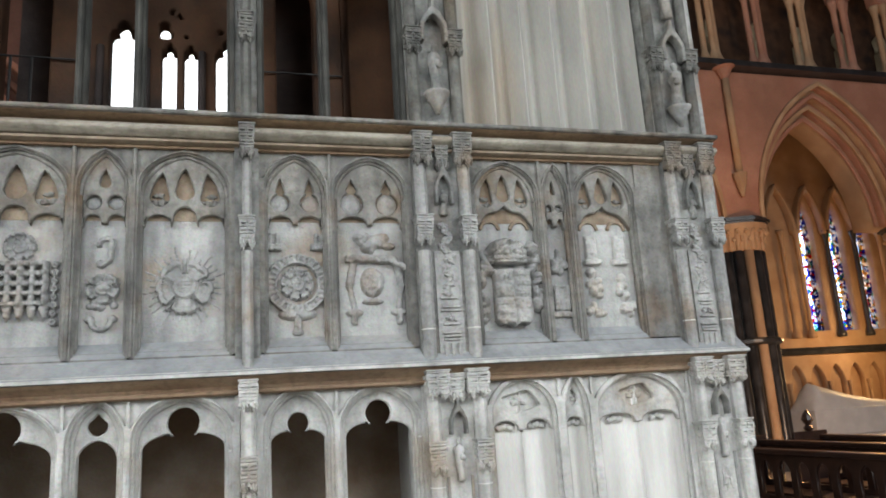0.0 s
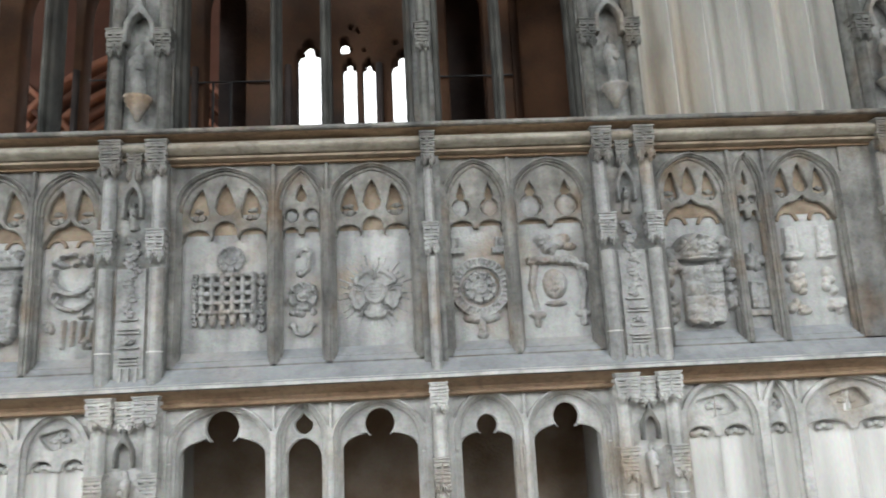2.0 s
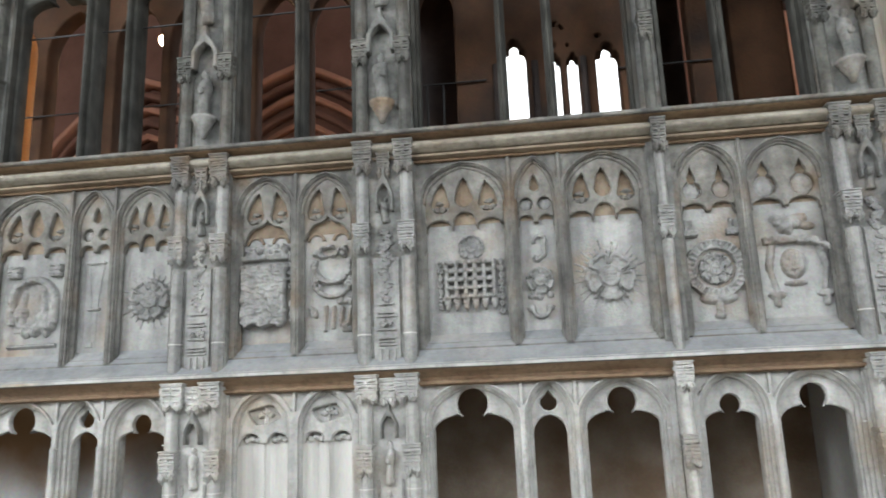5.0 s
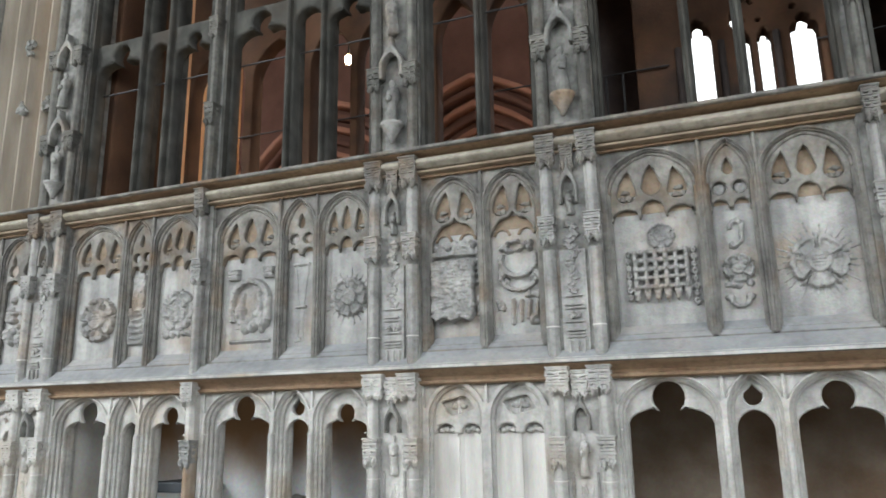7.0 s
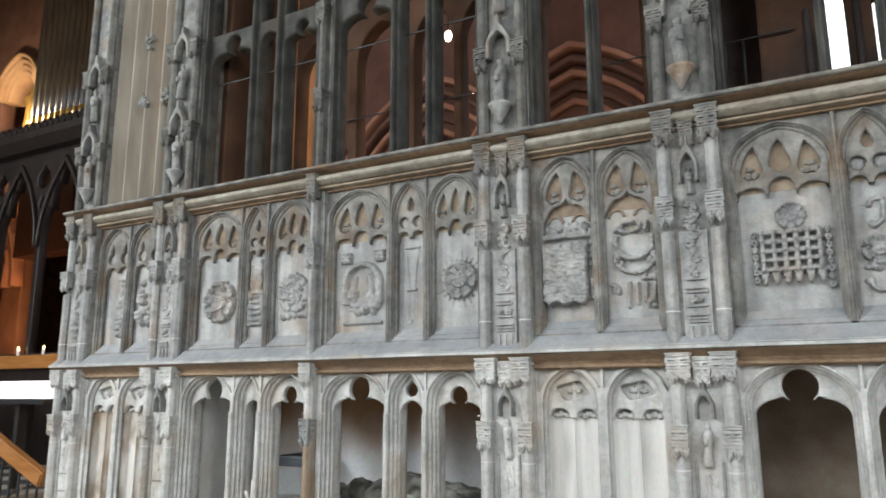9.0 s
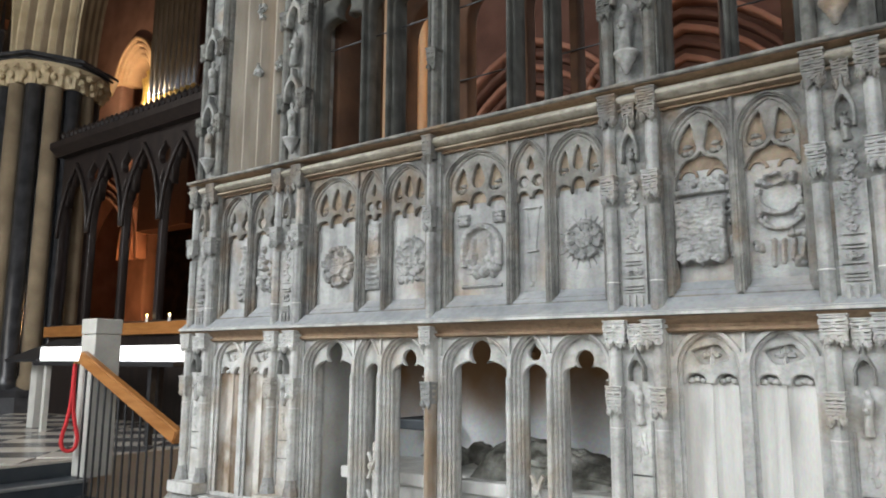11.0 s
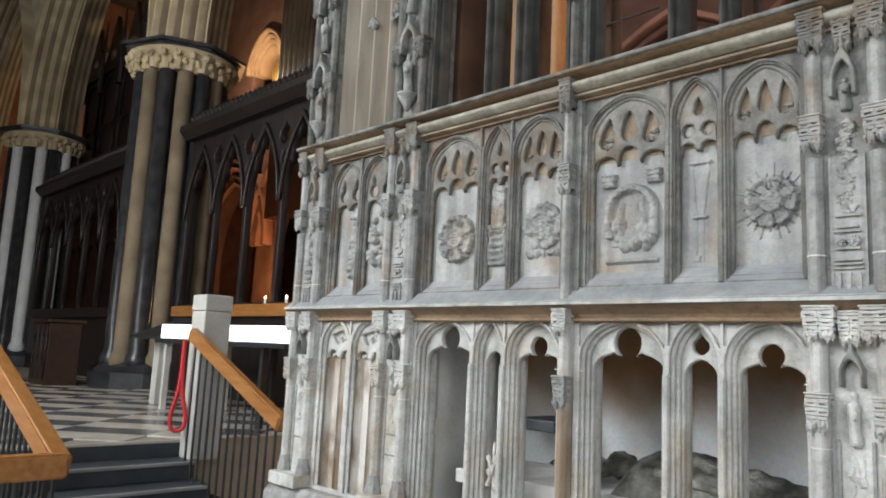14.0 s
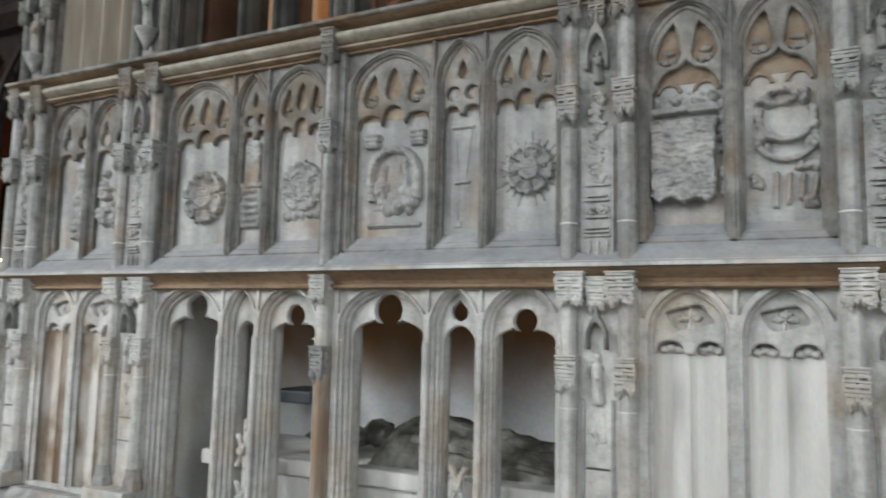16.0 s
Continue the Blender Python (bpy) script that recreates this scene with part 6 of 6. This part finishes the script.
for i, x in enumerate(SHAFTS):
    bm = bmesh.new()
    box(bm, x - 0.052, x + 0.052, 0.035, 0.22, 0.62, 1.735)
    box(bm, x - 0.052, x + 0.052, 0.02, 0.20, 1.79, 2.88)
    box(bm, x - 0.052, x + 0.052, 0.06, 0.20, 2.93, 6.2)
    ts = part("slender_pier", bm, STONE3, CH, "slender mid-bay shaft with small carved capitals")
    put("shaft", RUSTSHAFT if i == 0 else SHL[0.82], ts, x, 0.0, 0.62, sx=0.9)
    put("shaft", SHL[0.30], ts, x, 0.0, 1.43)
    put("lower_capital", SCAP[i], ts, x, -0.008, 1.445)
    put("shaft_block", LOWB[i], ts, x, -0.01, 1.752, sx=0.75)
    put("shaft", SH[0.50], ts, x, 0.0, 1.80, sx=0.8)
    put("middle_capital", SCAP[1 - i], ts, x, -0.006, 2.455)
    put("shaft", SH[0.30], ts, x, 0.0, 2.42, sx=0.7)
    put("crest_block", CREST[i], ts, x, -0.012, 2.877, sx=0.72)
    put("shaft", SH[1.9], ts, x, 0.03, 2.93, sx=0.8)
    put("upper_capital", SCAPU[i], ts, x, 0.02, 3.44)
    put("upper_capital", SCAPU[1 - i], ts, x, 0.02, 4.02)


# --- upper stage: open lights and fluted panels ---
def upper_open(x0, x1, mulls):
    ls = lights(x0, x1, mulls, 0.034, 0.024)
    loops = [rect(x0 - 0.02, x1 + 0.02, 2.935, 6.2)]
    for a, b in ls:
        if b - a > 0.2:
            loops.append(cusped_hole(a, b, 2.957, 3.90 - 0.1 * (b - a), 0.17 * (b - a)))
        else:
            loops.append([(a, 2.957), (b, 2.957)] + pointed(a, b, 3.90, 4.00, 7))
        loops.append(arch_hole(a, b, 4.09, 5.2, 5.6))
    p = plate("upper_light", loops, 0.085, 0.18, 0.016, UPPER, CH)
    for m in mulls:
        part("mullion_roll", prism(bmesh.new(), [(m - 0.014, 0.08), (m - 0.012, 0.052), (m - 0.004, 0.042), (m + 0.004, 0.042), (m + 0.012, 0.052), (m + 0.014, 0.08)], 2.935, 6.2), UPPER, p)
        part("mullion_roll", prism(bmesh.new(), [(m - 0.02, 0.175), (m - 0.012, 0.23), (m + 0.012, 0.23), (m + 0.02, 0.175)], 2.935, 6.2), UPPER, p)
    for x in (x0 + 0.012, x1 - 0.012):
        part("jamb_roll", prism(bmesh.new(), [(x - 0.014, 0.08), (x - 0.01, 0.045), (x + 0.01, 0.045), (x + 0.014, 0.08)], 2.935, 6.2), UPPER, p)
    bm = bmesh.new()
    rod(bm, (x0, 0.16, 3.74), (x1, 0.16, 3.74), 0.006, 6)
    part("iron_tie", bm, IRON, p)


def upper_fluted(x0, x1, n, coat=FLUTE):
    pts, w = [(x0 - 0.02, 0.24)], (x1 - x0) / n
    for k in range(n):
        l = x0 + k * w
        pts += [(l + 0.003, 0.064), (l + 0.009, 0.064)] + [(l + 0.012 + (w - 0.012) * i / 12, 0.066 + 0.115 * math.sin(math.pi * i / 12) ** 1.2) for i in range(12)]
    pts += [(x1 + 0.02, 0.24)]
    bm = prism(bmesh.new(), pts, 2.94, 6.2)
    bmesh.ops.recalc_face_normals(bm, faces=bm.faces)
    p = part("fluted_panel", bm, coat, CH, "tall blank panel of hollow flutes with rusty streaks")
    return p


for key in ("a", "b", "c", "d", "e"):
    upper_open(*BAYS[key][:3])
upper_fluted(2.495, 3.565, 6)
fp = upper_fluted(-4.025, -3.375, 4, TANFLUTE)
for k, (x, z) in enumerate(((-3.70, 3.72), (-3.45, 3.74), (-3.70, 4.2))):
    part("leaf_terminal", debris(bmesh.new(), x, z, 0.04, 0.10, 7, 0.026, k, y=0.07), STONE3, fp)

# --- inside the chantry ---
IN = thing("chantry_interior", (0, 0.25, 0.0), "dim brown stone interior of the chantry", "interior", kind="structure")
part("tomb_back_wall", box(bmesh.new(), 0.10, 2.4, 0.95, 1.02, 0.0, 1.78), BROWNPLASTER, IN, "brown rubble back wall")
part("tomb_back_wall", box(bmesh.new(), -3.3, 0.098, 0.95, 1.02, 0.0, 1.78), TOPBROWN, IN, "grey plaster back wall, patchily browner towards its top")
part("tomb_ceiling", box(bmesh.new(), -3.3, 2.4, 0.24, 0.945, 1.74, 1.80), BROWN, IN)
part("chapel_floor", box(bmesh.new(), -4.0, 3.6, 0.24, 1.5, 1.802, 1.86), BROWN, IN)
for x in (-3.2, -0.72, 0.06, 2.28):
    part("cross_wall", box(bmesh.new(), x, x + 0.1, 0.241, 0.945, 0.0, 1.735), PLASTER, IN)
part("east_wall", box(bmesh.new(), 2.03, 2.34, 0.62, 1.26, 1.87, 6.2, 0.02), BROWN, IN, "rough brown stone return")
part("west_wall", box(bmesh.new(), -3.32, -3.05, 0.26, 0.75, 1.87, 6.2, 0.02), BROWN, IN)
inner = [rect(-2.94, 2.03, 2.35, 6.2)]
for a, b, z in ((0.735, 0.878, 3.735), (1.005, 1.088, 3.655), (1.126, 1.20, 3.655), (1.30, 1.44, 3.66)):
    w = b - a
    inner.append([(a, 2.5), (b, 2.5)] + [(b, z), (b - 0.10 * w, z + 0.22 * w), (b - 0.30 * w, z + 0.28 * w), (b - 0.24 * w, z + 0.46 * w), (b - 0.38 * w, z + 0.62 * w), ((a + b) / 2, z + 0.68 * w), (a + 0.38 * w, z + 0.62 * w), (a + 0.24 * w, z + 0.46 * w), (a + 0.30 * w, z + 0.28 * w), (a + 0.10 * w, z + 0.22 * w), (a, z)])
for a, b in ((-2.9, -2.42), (-2.34, -1.92), (-1.84, -1.52), (-1.46, -1.14), (-0.86, -0.56), (-0.50, -0.22), (-0.12, 0.1), (0.20, 0.44), (1.64, 1.86)):
    inner.append(arch_hole(a, b, 2.5, 4.05, 4.35))
inner += [arc(1.018, 3.815, 0.030, -20, 200, 8) + [(0.992, 3.79), (0.990, 3.76), (1.000, 3.738), (1.035, 3.736), (1.062, 3.745), (1.066, 3.768), (1.048, 3.785)], circle(1.064, 3.905, 0.018), [(1.085, 3.895), (1.105, 3.862), (1.122, 3.870), (1.10, 3.905)], circle(1.325, 3.80, 0.016), circle(1.138, 3.755, 0.011)]
# added dark sheets keep the bright sky backdrop out of two openings
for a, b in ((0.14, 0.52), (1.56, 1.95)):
    part("blocking_sheet", box(bmesh.new(), a, b, 1.42, 1.48, 2.4, 6.0), DARKSTONE, IN)
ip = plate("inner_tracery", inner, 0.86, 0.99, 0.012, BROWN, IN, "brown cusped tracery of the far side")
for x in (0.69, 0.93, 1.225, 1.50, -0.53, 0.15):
    part("inner_shaft", rod(bmesh.new(), (x, 0.85, 2.4), (x, 0.85, 3.66), 0.020, 8), DARKSTONE, ip, smooth=True)
for x, z in ((-0.15, 3.75), (0.33, 3.72), (-1.35, 3.75), (-2.3, 3.75), (1.72, 3.72)):
    part("iron_tie", rod(bmesh.new(), (x - 0.3, 0.84, z - 0.16), (x + 0.3, 0.84, z - 0.16), 0.006, 6), IRON, ip)
for x in (0.26, 0.36):
    part("iron_bar", rod(bmesh.new(), (x, 0.83, 2.6), (x, 0.83, 3.55), 0.008, 6), IRON, ip)

# recumbent effigy on its tomb chest, behind the lights
TC = thing("tomb_chest", (-1.6, 0.55, 0.0), "pale stone tomb chest behind the open arches", "tomb")
part("chest", box(bmesh.new(), -2.9, -0.78, 0.30, 0.90, 0.0, 0.80, 0.015), STONE2, TC)
part("slab", box(bmesh.new(), -2.95, -0.77, 0.27, 0.92, 0.802, 0.88, 0.015), STONE2, TC)
ef = thing("tomb_effigy", (-1.5, 0.58, 0.88), "worn grey marble reclining effigy on the tomb chest", "effigy")
bm = bmesh.new()
bmesh.ops.create_grid(bm, x_segments=220, y_segments=30, size=1)
for v in bm.verts:
    u, t = (v.co.x + 1) / 2, v.co.y
    hgt = (0.232 - 0.105 * u) * (1 - abs(2 * u - 1) ** 9) + 0.012 * math.sin(u * 7) + 0.004 * math.cos(u * 23)
    fold = (0.013 * math.sin(t * 17 + u * 6 + 5 * noise.noise((u * 4, t * 2, 0))) + 0.007 * math.sin(t * 34 - u * 12 + 4 * noise.noise((u * 9, t * 3, 5)))) * (1 - t * t)
    z = hgt * max(0.0, 1 - t * t) ** 0.5 + fold + 0.008 * noise.noise((u * 22, t * 5, 3.0))
    v.co = Vector((-2.0 + u * 1.2, 0.60 + t * (0.24 - 0.05 * u), 0.872 + max(0.0, z)))
part("body", bm, EFFIGY, ef, smooth=True)
bm = lump(bmesh.new(), (-2.08, 0.62, 0.985), (0.085, 0.085, 0.07), 0.35, 3, 3)
part("head", bm, EFFIGY, ef, smooth=True)
bm = bmesh.new()
for k in range(5):
    rod(bm, (-1.75 + 0.13 * k, 0.375 + 0.012 * k, 1.02 - 0.022 * k), (-1.50 + 0.13 * k, 0.40, 0.985 - 0.02 * k), 0.020, 8, 0.012)
part("sleeve_fold", bm, EFFIGY, ef, smooth=True)
bm = bmesh.new()
lump(bm, (-2.30, 0.6, 0.95), (0.16, 0.18, 0.07), 0.3, 2, 2)
cs = part("stone_cushion", bm, EFFIGY, None)
tagged(cs, "dark worn stone cushion under the effigy", "cushion")
bm = lathe(bmesh.new(), [(0.05, 0.88), (0.05, 0.92), (0.03, 0.95), (0.03, 1.10), (0.045, 1.12), (0.05, 1.15)], -2.18, 0.36, 10)
sc = part("small_column", bm, STONE2, None)
tagged(sc, "short pale stone column beside the effigy", "column")
bm = debris(bmesh.new(), -2.72, 0.92, 0.14, 0.12, 10, 0.05, 3, y=0.40)
fr = part("broken_statuary", bm, STONE2, None)
tagged(fr, "broken pale stone carving behind the arches", "fragment")
dk = thing("dark_shelf", (-2.1, 0.8, 1.12), "dark slab shelf behind the effigy's head", "shelf", kind="structure")
part("board", box(bmesh.new(), -2.80, -2.52, 0.62, 0.945, 1.10, 1.17, 0.012), SLATE, dk)

# ---- chequered presbytery paving, piece by piece ----
pf = thing("marble_paving", (-6.0, -1.5, 0.69), "chequered cream and grey marble paving", "paving", kind="structure")
bm = box(bmesh.new(), -0.205, 0.205, -0.205, 0.205, 0, 0.012)
tl = bpy.data.meshes.new("tile")
bm.to_mesh(tl)
bm.free()
tl.materials.append(TILE_L)
td = tl.copy()
td.materials.clear()
td.materials.append(TILE_D)
for i in range(-22, 23):
    for j in range(-22, 23):
        u, v = i * 0.415, j * 0.415
        x, y = -11.0 + (u - v) * 0.7071, 0.2 + (u + v) * 0.7071
        if -15.5 < x < -6.3 and -2.2 < y < 2.35 and abs(x + 12.95) + abs(y - 3.0) > 1.5:
            t = new("tile", tl if (i + 2 * (j % 2)) % 4 < 2 else td)
            t.parent = pf
            t.location = Vector((x, y, 0.691)) - pf.location
            t.rotation_euler.z = radians(45)
